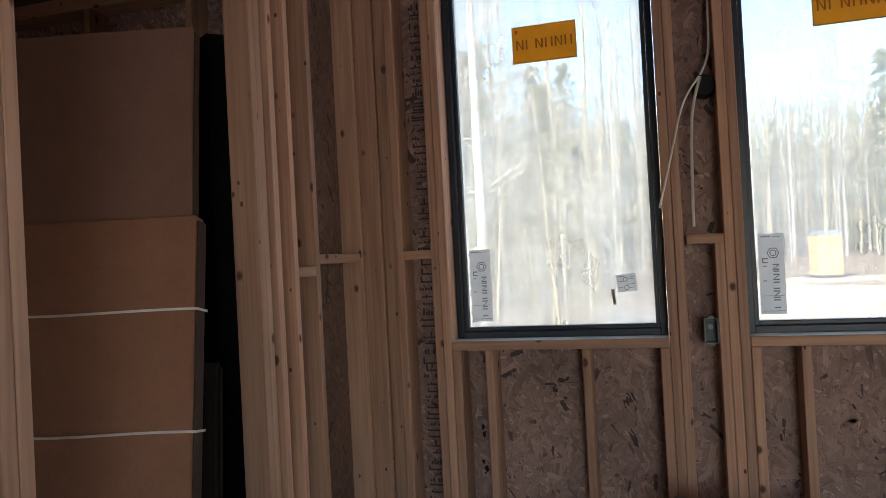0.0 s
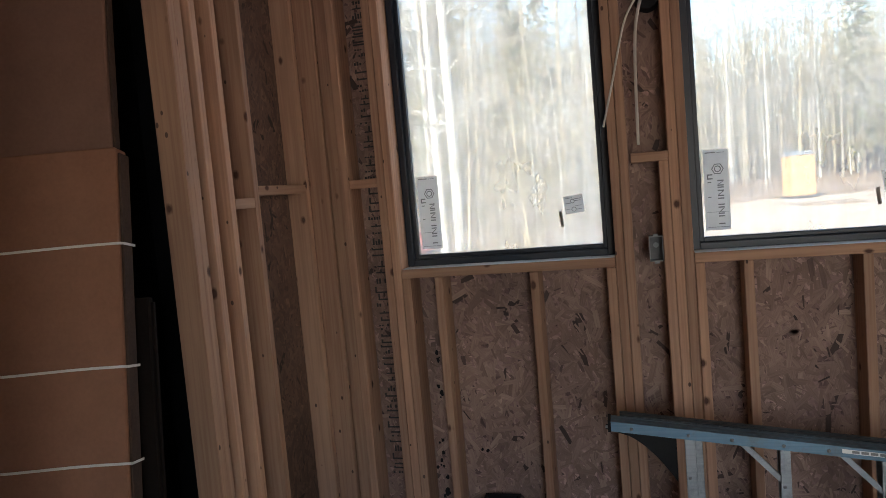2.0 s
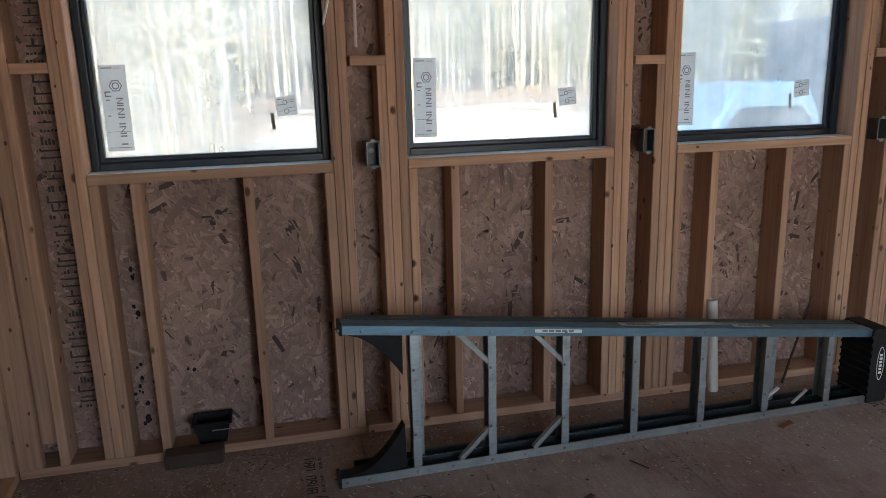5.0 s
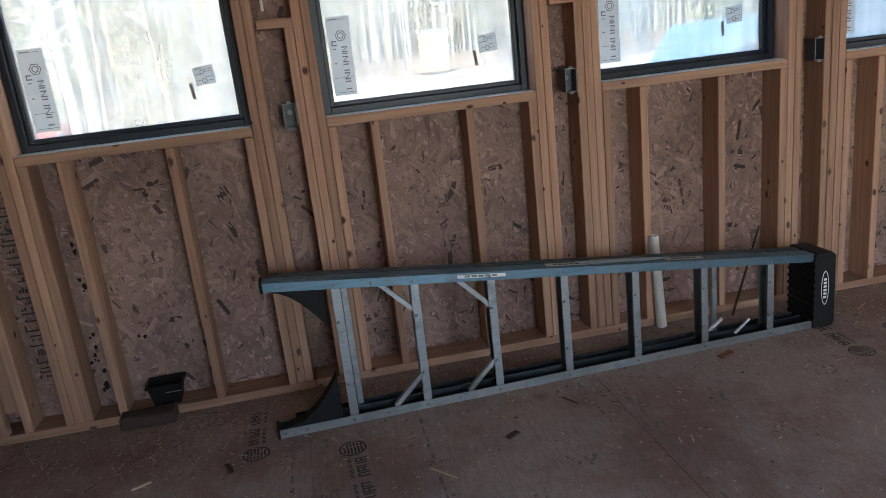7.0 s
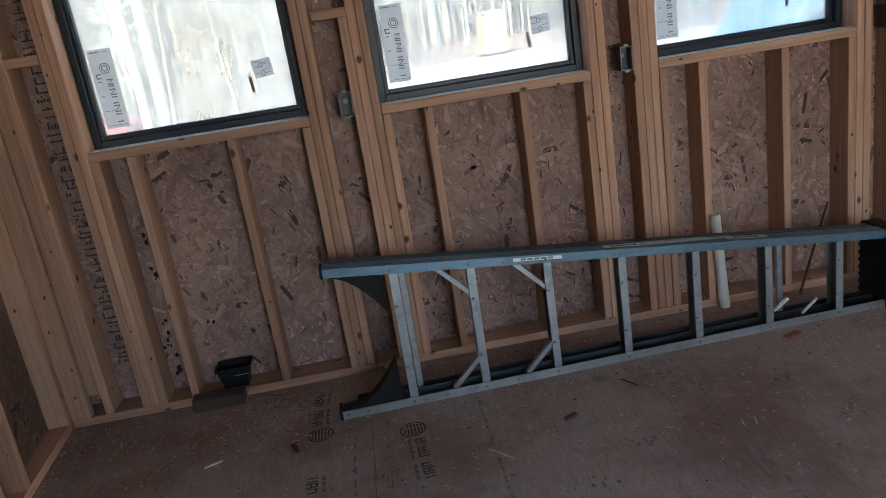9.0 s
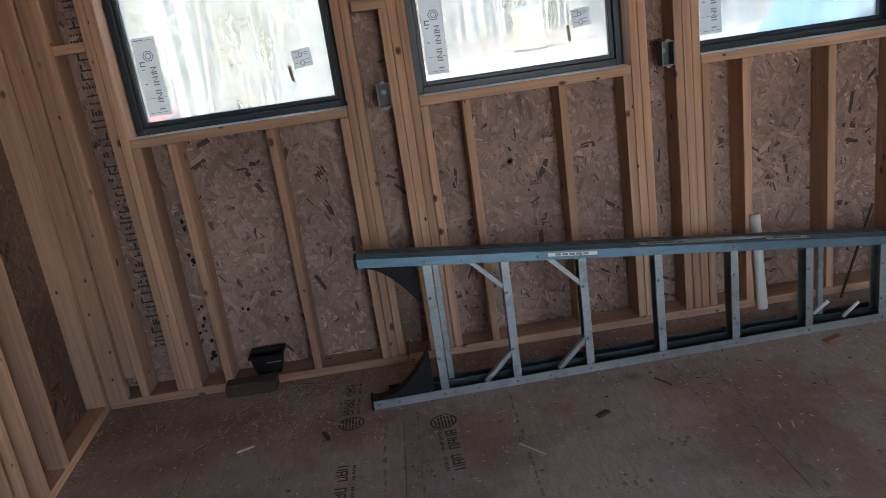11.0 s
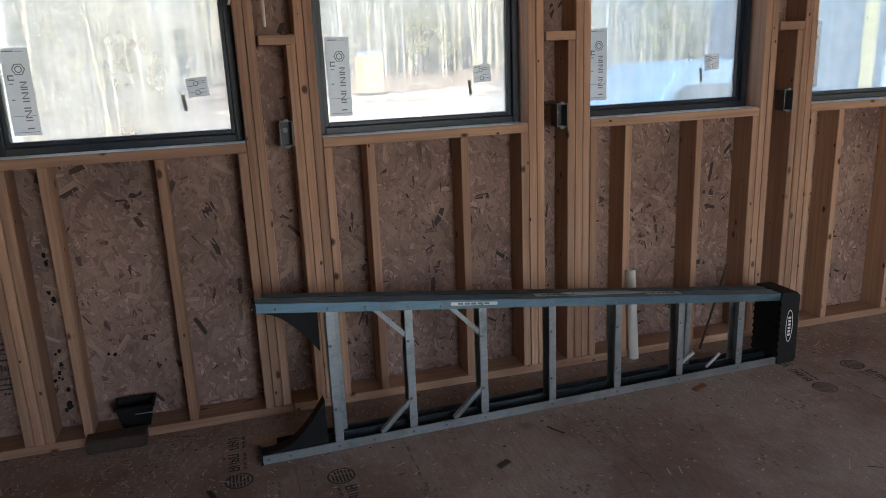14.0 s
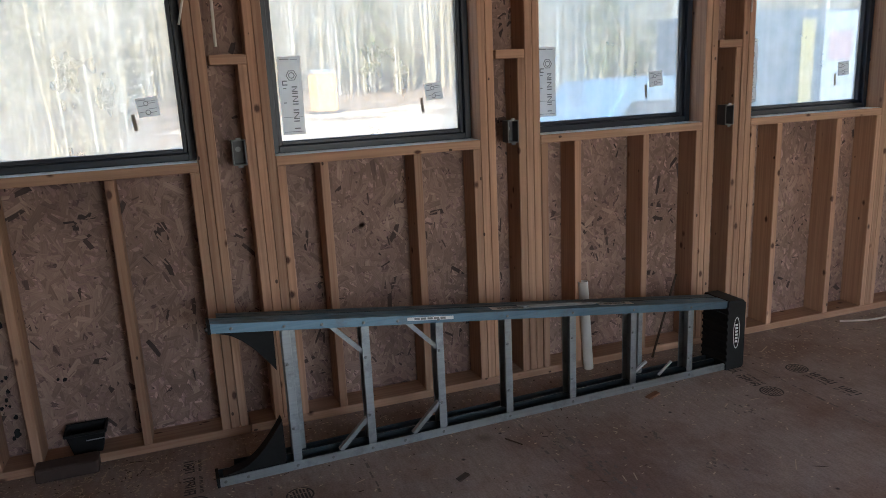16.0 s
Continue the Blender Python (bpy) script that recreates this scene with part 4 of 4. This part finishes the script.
for cx, cz, spread, many in ((-0.672, 0.30, 0.032, 9), (-0.672, 0.15, 0.022, 5), (-0.690, 0.62, 0.03, 4), (-0.655, 0.77, 0.02, 3), (-0.45, 0.36, 0.05, 2)):
    for j in range(many):
        u, w, r0 = cx + rng.gauss(0, spread * 0.7), cz + rng.gauss(0, spread), rng.uniform(0.004, 0.013)
        extrude_outline(bm, [(u + r0 * math.cos(a) * rng.uniform(0.6, 1.2), w + r0 * 1.2 * math.sin(a) * rng.uniform(0.6, 1.2)) for a in [2 * math.pi * q / 8 for q in range(8)]], on_board, 0.0002 + 0.0001 * j)
splash = part("splashes", bm, BLACK_PLASTIC, wall_north, "black splashes")
splash["kind"] = "stuff"


# ---- outdoors ----
def ground_z(x, y):
    d = max(0.0, y - 6)
    return -0.45 - 0.02 * min(d, 10) + 0.012 * max(0, d - 22) + 0.25 * noise.noise(Vector((x * 0.07, y * 0.07, 0.3))) * min(1, d / 10)


def earth():
    n = Nodes("sandy_ground", 0.95)
    v = n.coords((1, 1, 1), (0, 0, 0), False)
    big, fine = n.noise(v, 0.12, 5.0), n.noise(v, 3.0, 6.0)
    sand = n.ramp(fine, (0.3, (0.42, 0.31, 0.22)), (0.7, (0.60, 0.47, 0.35)))
    leaf = n.ramp(fine, (0.3, (0.20, 0.125, 0.075)), (0.7, (0.34, 0.225, 0.14)))
    x, y = n.add("SeparateXYZ", Vector=v).outputs[:2]
    wooded = n.math("MULTIPLY", n.math("SUBTRACT", n.math("MULTIPLY", y, 0.03), x), 0.12)
    wooded = n.math("MINIMUM", n.math("MAXIMUM", wooded, 0.0), 0.7)
    far = n.ramp(n.math("ADD", n.math("ADD", n.math("MULTIPLY", y, 0.012), wooded), big), (0.95, (0, 0, 0)), (1.12, (1, 1, 1)))
    n.colour(n.mix(far, sand, leaf))
    n.bump(fine, 0.6, 0.05)
    return n.done()


bm = bmesh.new()
steps_u = [-600, -200, -90] + [-60 + 4 * i for i in range(36)] + [120, 250, 600]
steps_v = [-600, -100, -20, YB - 0.6, YS + 0.02] + [5 + 3 * i for i in range(32)] + [130, 250, 900]
grid = [[bm.verts.new((x, y, ground_z(x, y))) for x in steps_u] for y in steps_v]
for r0, r1 in zip(grid, grid[1:]):
    for i in range(len(r0) - 1):
        bm.faces.new((r0[i], r0[i + 1], r1[i + 1], r1[i]))
tagged(link("ground", bm, earth(), None, smooth=True), "pale sandy clearing with leaf litter under the woods", "ground", kind="structure")


def bark(name, a, b):
    n = Nodes(name, 0.9)
    v = n.coords((9, 9, 2.0))
    f = n.noise(v, 1.5, 6.0, 0.65)
    n.colour(n.ramp(f, (0.35, a), (0.65, b)))
    n.bump(f, 0.5, 0.02)
    return n.done()


BIRCH = bark("pale_bark", (0.42, 0.38, 0.32), (0.72, 0.69, 0.62))
GREY_BARK = bark("grey_bark", (0.16, 0.13, 0.10), (0.34, 0.29, 0.24))
TWIG = bark("twig_bark", (0.28, 0.225, 0.14), (0.52, 0.43, 0.29))
NEEDLE = plain("pine_needles", (0.19, 0.195, 0.075), 0.8, 0, 0.35, 3, 0)


def grow(v, f, pts, radii, sides):
    start = len(v)
    for i, p in enumerate(pts):
        d = (pts[min(i + 1, len(pts) - 1)] - pts[max(i - 1, 0)]).normalized()
        a = d.orthogonal().normalized()
        b = d.cross(a)
        for k in range(sides):
            t = 2 * math.pi * k / sides
            v.append(p + (a * math.cos(t) + b * math.sin(t)) * radii[i])
    for i in range(len(pts) - 1):
        for k in range(sides):
            q = start + i * sides
            f.append((q + k, q + (k + 1) % sides, q + sides + (k + 1) % sides, q + sides + k))


def limb(rng, p, d, length, r, n):
    pts, radii = [p.copy()], [r]
    for i in range(n):
        d = (d + Vector((rng.gauss(0, 0.12), rng.gauss(0, 0.12), rng.gauss(0.05, 0.08)))).normalized()
        p = p + d * (length / n)
        pts.append(p.copy()), radii.append(r * (1 - 0.8 * (i + 1) / n))
    return pts, radii


def to_mesh(name, v, f, mat, parent):
    me = bpy.data.meshes.new(name)
    me.from_pydata([tuple(p) for p in v], [], f)
    me.materials.append(mat)
    me.polygons.foreach_set("use_smooth", [True] * len(me.polygons))
    ob = new(name, me)
    ob.parent = parent
    return ob


def bare_tree(seed, height, r, mat):
    rng = random.Random(seed)
    t = holder("tree")
    v, f = [], []
    pts, radii = limb(rng, Vector((0, 0, -0.3)), Vector((rng.gauss(0, 0.03), rng.gauss(0, 0.03), 1)), height, r, 9)
    for i in range(len(pts)):
        pts[i] = Vector((pts[i].x * 0.16, pts[i].y * 0.16, pts[i].z))
    grow(v, f, pts, radii, 9)
    to_mesh("trunk", v, f, mat, t)
    v, f = [], []
    for i in range(42):
        q = rng.uniform(0.12, 0.98)
        k = min(int(q * 9), 8)
        p = pts[k].lerp(pts[k + 1], q * 9 - k)
        a = rng.uniform(0, 2 * math.pi)
        d = Vector((math.cos(a), math.sin(a), rng.uniform(-0.1, 0.75))).normalized()
        ln = rng.uniform(1.4, 4.4) * (1.15 - q * 0.6)
        lp, lr = limb(rng, p, d, ln, max(0.16, r) * 0.2 * (1.1 - q), 5)
        grow(v, f, lp, lr, 4)
        for j in range(7):
            m = rng.randrange(1, 5)
            a2 = (lp[m + 1] - lp[m]).normalized() + Vector((rng.gauss(0, 0.6), rng.gauss(0, 0.6), rng.gauss(0.2, 0.4)))
            tp, tr = limb(rng, lp[m], a2.normalized(), rng.uniform(0.4, 1.3), 0.012, 3)
            grow(v, f, tp, tr, 3)
            a3 = (tp[2] - tp[1]).normalized() + Vector((rng.gauss(0, 0.7), rng.gauss(0, 0.7), rng.gauss(0.1, 0.5)))
            up, ur = limb(rng, tp[rng.randrange(1, 3)], a3.normalized(), rng.uniform(0.2, 0.6), 0.006, 2)
            grow(v, f, up, ur, 3)
    to_mesh("crown", v, f, TWIG if mat is not BIRCH else BIRCH, t)
    return tagged(t, "bare slender tree with pale bark" if mat is BIRCH else "bare slender grey-barked tree", "tree", "trees of the wood")


def pine(seed, height):
    rng = random.Random(seed)
    t = holder("tree")
    v, f = [], []
    pts = [Vector((0, 0, -0.3 + height * i / 6)) for i in range(7)]
    grow(v, f, pts, [0.16 * (1 - i / 6.5) for i in range(7)], 8)
    to_mesh("trunk", v, f, GREY_BARK, t)
    v, f = [], []
    for i in range(170):
        q = rng.uniform(0.12, 0.99)
        a = rng.uniform(0, 2 * math.pi)
        reach = (1 - q) ** 0.8 * height * 0.22 * rng.uniform(0.6, 1.1) + 0.2
        for j in range(11):
            s = (j + 1) / 11
            c = Vector((math.cos(a) * reach * s, math.sin(a) * reach * s, q * height - reach * 0.35 * s * s))
            c += Vector((rng.gauss(0, 0.12), rng.gauss(0, 0.12), rng.gauss(0, 0.06)))
            for w in range(3):
                d = Vector((rng.gauss(0, 1), rng.gauss(0, 1), rng.gauss(0, 0.5))).normalized() * rng.uniform(0.10, 0.24)
                e = Vector((rng.gauss(0, 1), rng.gauss(0, 1), rng.gauss(0, 0.6))).normalized() * 0.07
                b = len(v)
                v.extend((c - d, c + e, c + d, c - e * 0.6))
                f.append((b, b + 1, b + 2)), f.append((b, b + 2, b + 3))
    to_mesh("crown", v, f, NEEDLE, t)
    return tagged(t, "green pine tree among bare trees", "tree", "trees of the wood")


def put(ob, x, y, turn, size):
    ob.matrix_basis = pose(x, y, ground_z(x, y), 0, 0, turn) @ Matrix.Scale(size, 4)


kinds = [bare_tree(11, 15, 0.16, BIRCH), bare_tree(12, 14, 0.09, GREY_BARK), bare_tree(13, 17, 0.12, GREY_BARK), bare_tree(14, 12, 0.065, BIRCH), bare_tree(15, 16, 0.10, TWIG), pine(16, 11), pine(17, 14)]
put(kinds[0], -3.95, 17.0, 10, 1.0)
put(kinds[1], -6.5, 24.0, 80, 1.0)
put(kinds[2], 16.0, 66.0, 150, 1.0)
put(kinds[3], -10.0, 20.0, 30, 1.0)
put(kinds[4], -3.6, 30.0, 200, 1.0)
put(kinds[5], -7.5, 30.0, 0, 1.0)
put(kinds[6], 26.0, 62.0, 0, 1.0)
put(copy_thing(kinds[0], Matrix()), -4.40, 17.4, 250, 0.86)
rng = random.Random(5)
count = 0
while count < 262:
    x, y = rng.uniform(-38, 60), rng.uniform(19, 95)
    bear = math.degrees(math.atan2(x, y))
    edge = 20 + 42 * min(1, max(0, (bear + 8) / 14)) if bear < 32 else 40
    if y < edge or (abs(x - 0.2 * y) < 3 and y < 44):
        continue
    k = rng.choice((0, 1, 2, 2, 3, 4, 4, 0, 5, 6)) if y > edge + 4 else rng.choice((0, 1, 2, 3, 4, 4, 5))
    o = copy_thing(kinds[k], Matrix())
    put(o, x, y, rng.uniform(0, 360), rng.uniform(0.75, 1.25) if bear > 4 else rng.uniform(1.0, 1.6))
    count += 1

# saplings at the edge of the wood
for i in range(54):
    y = rng.uniform(11, 23)
    o = copy_thing(kinds[rng.choice((1, 3, 4, 4))], Matrix())
    put(o, (rng.uniform(-0.45, -0.28) if i % 3 == 0 else rng.uniform(-0.21, -0.05)) * y, y, rng.uniform(0, 360), rng.uniform(0.16, 0.40))

# distant woods: an uneven belt of close trunks behind the nearer trees
v, f = [], []
for i in range(4200):
    a = rng.uniform(-1.25, 1.25)
    dist = rng.uniform(78, 120)
    x, y = math.sin(a) * dist, math.cos(a) * dist
    h, w = rng.uniform(10, 20), rng.uniform(0.1, 0.3)
    z = ground_z(x, y) - 0.3
    grow(v, f, [Vector((x, y, z)), Vector((x + rng.gauss(0, 0.3), y, z + h * 0.6)), Vector((x + rng.gauss(0, 0.6), y, z + h))], [w, w * 0.6, 0.03], 4)
    for j in range(14):
        p = Vector((x, y, z + h * rng.uniform(0.2, 1)))
        e = p + Vector((rng.gauss(0, 1.6), rng.gauss(0, 1.6), rng.uniform(0.2, 1.8)))
        grow(v, f, [p, e], [w * 0.25, 0.02], 3)
far = to_mesh("far_woods", v, f, TWIG, None)
tagged(far, "far belt of bare trees", "woods", kind="stuff")

# portable toilet, vehicles and a trailer in the clearing
YELLOW = plain("orange_yellow_plastic", (0.66, 0.38, 0.17), 0.5, 0, 0.05, 4, 0.05)
RED = plain("red_paint", (0.50, 0.05, 0.04), 0.3, 0, 0.05, 4, 0)
BLUE = plain("blue_paint", (0.06, 0.09, 0.13), 0.28, 0.2, 0.05, 4, 0)
PALE = plain("white_panel", (0.30, 0.32, 0.36), 0.5, 0, 0.05, 4, 0)
DARK_GLASS = plain("dark_car_glass", (0.03, 0.04, 0.05), 0.05, 0, 0.1, 4, 0)
TYRE = plain("tyre_rubber", (0.025, 0.025, 0.025), 0.85, 0, 0.2, 30, 0.2)

toilet = holder("portable_toilet")
bm = bmesh.new()
box(bm, -0.58, 0.58, -0.58, 0.58, 0.1, 2.1, 0.04)
part("cabin", bm, YELLOW, toilet)
bm = bmesh.new()
box(bm, -0.62, 0.62, -0.62, 0.62, 2.1, 2.2, 0.05)
box(bm, -0.5, 0.5, -0.5, 0.5, 2.2, 2.32, 0.06)
part("roof", bm, PALE, toilet)
bm = bmesh.new()
box(bm, -0.4, 0.4, -0.61, -0.575, 0.2, 2.0, 0.02)
part("door", bm, YELLOW, toilet)
bm = bmesh.new()
box(bm, -0.65, 0.65, -0.65, 0.65, 0.0, 0.1, 0.02)
part("skid", bm, TYRE, toilet)
toilet.matrix_basis = pose(7.9, 40.5, ground_z(7.9, 40.5), 0, 0, 15)
tagged(toilet, "orange-yellow portable toilet on the sandy clearing", "portable toilet")


def vehicle(name, place, turn, paint, long_, label, truck):
    c = holder(name)
    bm = bmesh.new()
    side = [(0, 0.45), (0.05, 0.85), (0.25 * long_, 0.98), (0.36 * long_, 1.5 if not truck else 1.75), (0.62 * long_, 1.52 if not truck else 1.78), (0.70 * long_, 1.02), (long_ - 0.05, 0.98), (long_, 0.45)]
    extrude_outline(bm, side, lambda u, v, d: Vector((u, d, v)), 1.75)
    bmesh.ops.bevel(bm, geom=bm.edges[:], offset=0.05, segments=2, affect="EDGES")
    part("body", bm, paint, c, smooth=True)
    for y in (-0.004, 1.752):
        bm = bmesh.new()
        extrude_outline(bm, [(0.29 * long_, 1.02), (0.375 * long_, 1.42), (0.60 * long_, 1.42), (0.66 * long_, 1.02)], lambda u, v, d: Vector((u, y + d, v)), 0.006)
        part("side_window", bm, DARK_GLASS, c)
    for x in (0.18 * long_, 0.82 * long_):
        for y in (0.02, 1.53):
            bm = bmesh.new()
            bmesh.ops.create_cone(bm, cap_ends=True, segments=20, radius1=0.34, radius2=0.34, depth=0.2, matrix=Matrix.Translation((x, y + 0.1, 0.34)) @ Euler((radians(90), 0, 0)).to_matrix().to_4x4())
            w = part("wheel", bm, TYRE, c)
            bm = bmesh.new()
            bmesh.ops.create_cone(bm, cap_ends=True, segments=16, radius1=0.2, radius2=0.2, depth=0.22, matrix=Matrix.Translation((x, y + 0.1, 0.34)) @ Euler((radians(90), 0, 0)).to_matrix().to_4x4())
            part("rim", bm, STEEL, w)
    for y in (0.2, 1.35):
        bm = bmesh.new()
        box(bm, -0.02, 0.05, y, y + 0.25, 0.68, 0.82, 0.02)
        part("headlight", bm, PALE, c)
    c.matrix_basis = pose(*place, ground_z(*place), 0, 0, turn)
    return tagged(c, label, "car")


vehicle("car", (-5.3, 21.0), 175, RED, 4.4, "red car parked at the edge of the clearing", False)
# the pickup's blue is lightened to carry the white glare on it
vehicle("pickup", (4.9, 9.8), 8, plain("glare_lightened_blue", (0.22, 0.33, 0.46), 0.22, 0.4, 0.05, 4, 0), 5.3, "blue pickup parked outside the windows, paint lightened for glare", True)

# the trailer's colours are muted to stand for a front in shade
trailer = holder("site_trailer")
bm = bmesh.new()
box(bm, 0, 6.0, 0, 2.3, 0.5, 2.95, 0.05)
part("body", bm, BLUE, trailer)
bm = bmesh.new()
box(bm, 1.92, 2.28, -0.03, -0.005, 0.6, 2.75, 0.01)
part("door", bm, plain("muted_yellow", (0.30, 0.25, 0.13), 0.6), trailer, "muted yellow door")
bm = bmesh.new()
box(bm, 2.52, 5.6, -0.03, -0.005, 0.7, 2.9, 0.01)
pn = part("panel", bm, PALE, trailer, "white panel")
bm = bmesh.new()
box(bm, 2.65, 3.3, -0.045, -0.031, 1.9, 2.5, 0.01)
part("sign", bm, plain("muted_red", (0.33, 0.22, 0.24), 0.6), pn, "red sign")
for x in (1.4, 4.4):
    bm = bmesh.new()
    bmesh.ops.create_cone(bm, cap_ends=True, segments=20, radius1=0.4, radius2=0.4, depth=0.25, matrix=Matrix.Translation((x, 0.3, 0.4)) @ Euler((radians(90), 0, 0)).to_matrix().to_4x4())
    part("wheel", bm, TYRE, trailer)
trailer.matrix_basis = pose(10.6, 12.4, ground_z(10.6, 12.4), 0, 0, 0)
tagged(trailer, "blue site trailer with a yellow door and a white panel, muted as if shaded", "trailer")


# ---- marks and debris on the subfloor ----
def printed(name, place, turn, flip=1):
    """A round mark followed by two lines of worn lettering bars."""
    bm = bmesh.new()

    def on(u, v, d):
        return Vector((u, v, 0.0006 + d))

    ring(bm, 0, 0, 0.046, 0.053, on, 0.0003, 24)
    for i in range(6):
        u = -0.036 + i * 0.013
        hgt = math.sqrt(max(0.0, 0.042 ** 2 - u * u))
        bars(bm, on, [(u, u + 0.008, -hgt, hgt * 0.2), (u, u + 0.007, hgt * 0.35, hgt)], 0.0003)
    for i in range(8):
        v0 = -0.075 - i * 0.034
        if i == 4:
            continue
        w0 = 0.040 - 0.004 * (i % 3)
        bars(bm, on, [(-0.004, w0, v0 - 0.007, v0), (-0.004, w0, v0 - 0.028, v0 - 0.021)], 0.0003)
        if i % 3 != 1:
            bars(bm, on, [(u, u + 0.007, v0 - 0.021, v0 - 0.007) for u in ((-0.004,) if i % 2 else (-0.004, 0.016))], 0.0003)
        bars(bm, on, [(-0.032, -0.019, v0 - q - 0.005, v0 - q) for q in (0.0, 0.009, 0.019)], 0.0003)
    ob = link(name, bm, FLOOR_INK)
    ob.matrix_basis = pose(*place, 0, 0, 0, turn)
    ob.parent = floor
    return ob


printed("printed_mark", (0.362, 2.59), 3)
printed("printed_mark", (-0.005, 2.69), 180)
printed("printed_mark", (-0.005, 2.05), 180)
printed("printed_mark", (2.53, 2.55), 176)
printed("printed_mark", (2.83, 2.70), 0)
bm = bmesh.new()


def flat(u, v, d):
    return Vector((u, v, 0.0006 + d))


rng = random.Random(8)
for cx in (0.26, 0.13, 0.64, -0.62, 1.47, 1.33, 2.66):
    y = 2.75
    while y > 0.6:
        ln = rng.uniform(0.01, 0.05)
        bars(bm, flat, [(cx + rng.uniform(-0.004, 0.004), cx + rng.uniform(0.005, 0.011), y - ln, y)], 0.0002)
        y -= ln + rng.uniform(0.006, 0.05)
for cx in (0.205, 1.425):
    for i in range(9):
        y = 2.6 - i * 0.2
        bars(bm, flat, [(cx + 0.01, cx + 0.05, y, y + 0.005)], 0.0002)
ob = link("printed_line", bm, FAINT_INK, floor)

bm = bmesh.new()
for cx, cy, size in ((-0.62, 2.62, 0.05), (-0.08, 2.63, 0.035), (1.46, 2.30, 0.06), (1.50, 2.16, 0.05), (1.44, 2.52, 0.04), (1.15, 2.22, 0.035), (0.93, 2.02, 0.04), (1.78, 2.42, 0.04), (0.62, 2.38, 0.03), (-0.85, 2.30, 0.04), (-0.30, 2.20, 0.035), (1.9, 2.15, 0.05), (2.3, 2.45, 0.05), (0.27, 2.28, 0.03)):
    for j in range(16):
        x, y, w = cx + rng.gauss(0, size), cy + rng.gauss(0, size), rng.uniform(0.002, 0.009)
        bm.faces.new([bm.verts.new((x + w * math.cos(a) * rng.uniform(0.5, 1.2), y + w * 1.6 * math.sin(a) * rng.uniform(0.5, 1.2), 0.0003 + 0.00002 * j)) for a in [2 * math.pi * q / 7 for q in range(7)]])
smudge = link("smudges", bm, FAINT_INK, floor, "dark trodden smudges")
smudge["kind"] = "stuff"

v, f, dv, df = [], [], [], []
for i in range(3600):
    if rng.random() < 0.6:
        x, y = rng.uniform(-1.1, 4.5), 3.17 - abs(rng.gauss(0, 0.32))
    else:
        x, y = rng.uniform(-1.0, 4.5), rng.uniform(0.9, 3.15)
    if rng.random() < 0.07:
        x, y = rng.gauss(-0.25, 0.12), rng.gauss(2.95, 0.12)
    if rng.random() < 0.06:
        y = rng.uniform(1.9, 3.1)
        x = -1.148 + (3.18 - y) * 0.061 + 0.012 + abs(rng.gauss(0, 0.018))
    if y > 3.175:
        continue
    a, ln, w = rng.uniform(0, 6.3), abs(rng.gauss(0.003, 0.003)) + 0.0018, rng.uniform(0.0012, 0.0034)
    if rng.random() < 0.015:
        ln *= 5
    c, s = math.cos(a), math.sin(a)
    tv, tf = (dv, df) if rng.random() < 0.12 else (v, f)
    b = len(tv)
    h = rng.uniform(0.0012, 0.003)
    for du, dw, z in ((-ln, -w, 0.0004), (ln, -w, 0.0004), (ln, w, 0.0004), (-ln, w, 0.0004), (0, 0, h)):
        tv.append((x + du * c - dw * s, y + du * s + dw * c, z))
    tf.extend(((b, b + 1, b + 4), (b + 1, b + 2, b + 4), (b + 2, b + 3, b + 4), (b + 3, b, b + 4)))
tagged(to_mesh("sawdust", v, f, CHIP, None), "scattered pale sawdust and wood chips on the subfloor", "sawdust", kind="stuff")
tagged(to_mesh("dark_debris", dv, df, DARK_CHIP, None), "scattered dark crumbs on the subfloor", "debris", kind="stuff")


def chip(place, turn, ln, w, h, mat, label):
    bm = bmesh.new()
    box(bm, -ln / 2, ln / 2, -w / 2, w / 2, 0, h, min(h, w) * 0.2)
    for q in bm.verts:
        q.co += Vector((noise.noise(q.co * 90) * w * 0.4, noise.noise(q.co * 70 + Vector((3, 1, 2))) * w * 0.4, 0.0))
    o = link("wood_scrap", bm, mat)
    o.matrix_basis = pose(place[0], place[1], 0.0008, 0, 0, turn)
    return tagged(o, label, "scrap", "scraps on the subfloor")


chip((0.957, 2.45), 30, 0.055, 0.025, 0.008, BROWN, "curled brown scrap on the subfloor")
chip((0.66, 2.30), -50, 0.12, 0.006, 0.004, CHIP, "thin pale splinter on the subfloor")
chip((-0.42, 2.62), 25, 0.07, 0.012, 0.006, CHIP, "thin pale splinter on the subfloor")
chip((-1.02, 2.28), -60, 0.07, 0.022, 0.008, CHIP, "small pale offcut by the partition")
chip((2.02, 2.74), 20, 0.08, 0.03, 0.008, CARD, "small brown offcut beside the ladder")
chip((1.25, 2.62), -60, 0.09, 0.006, 0.004, DARK_CHIP, "thin dark splinter on the subfloor")
chip((-0.10, 2.62), -70, 0.07, 0.02, 0.005, BROWN, "flat brown scrap on the subfloor")
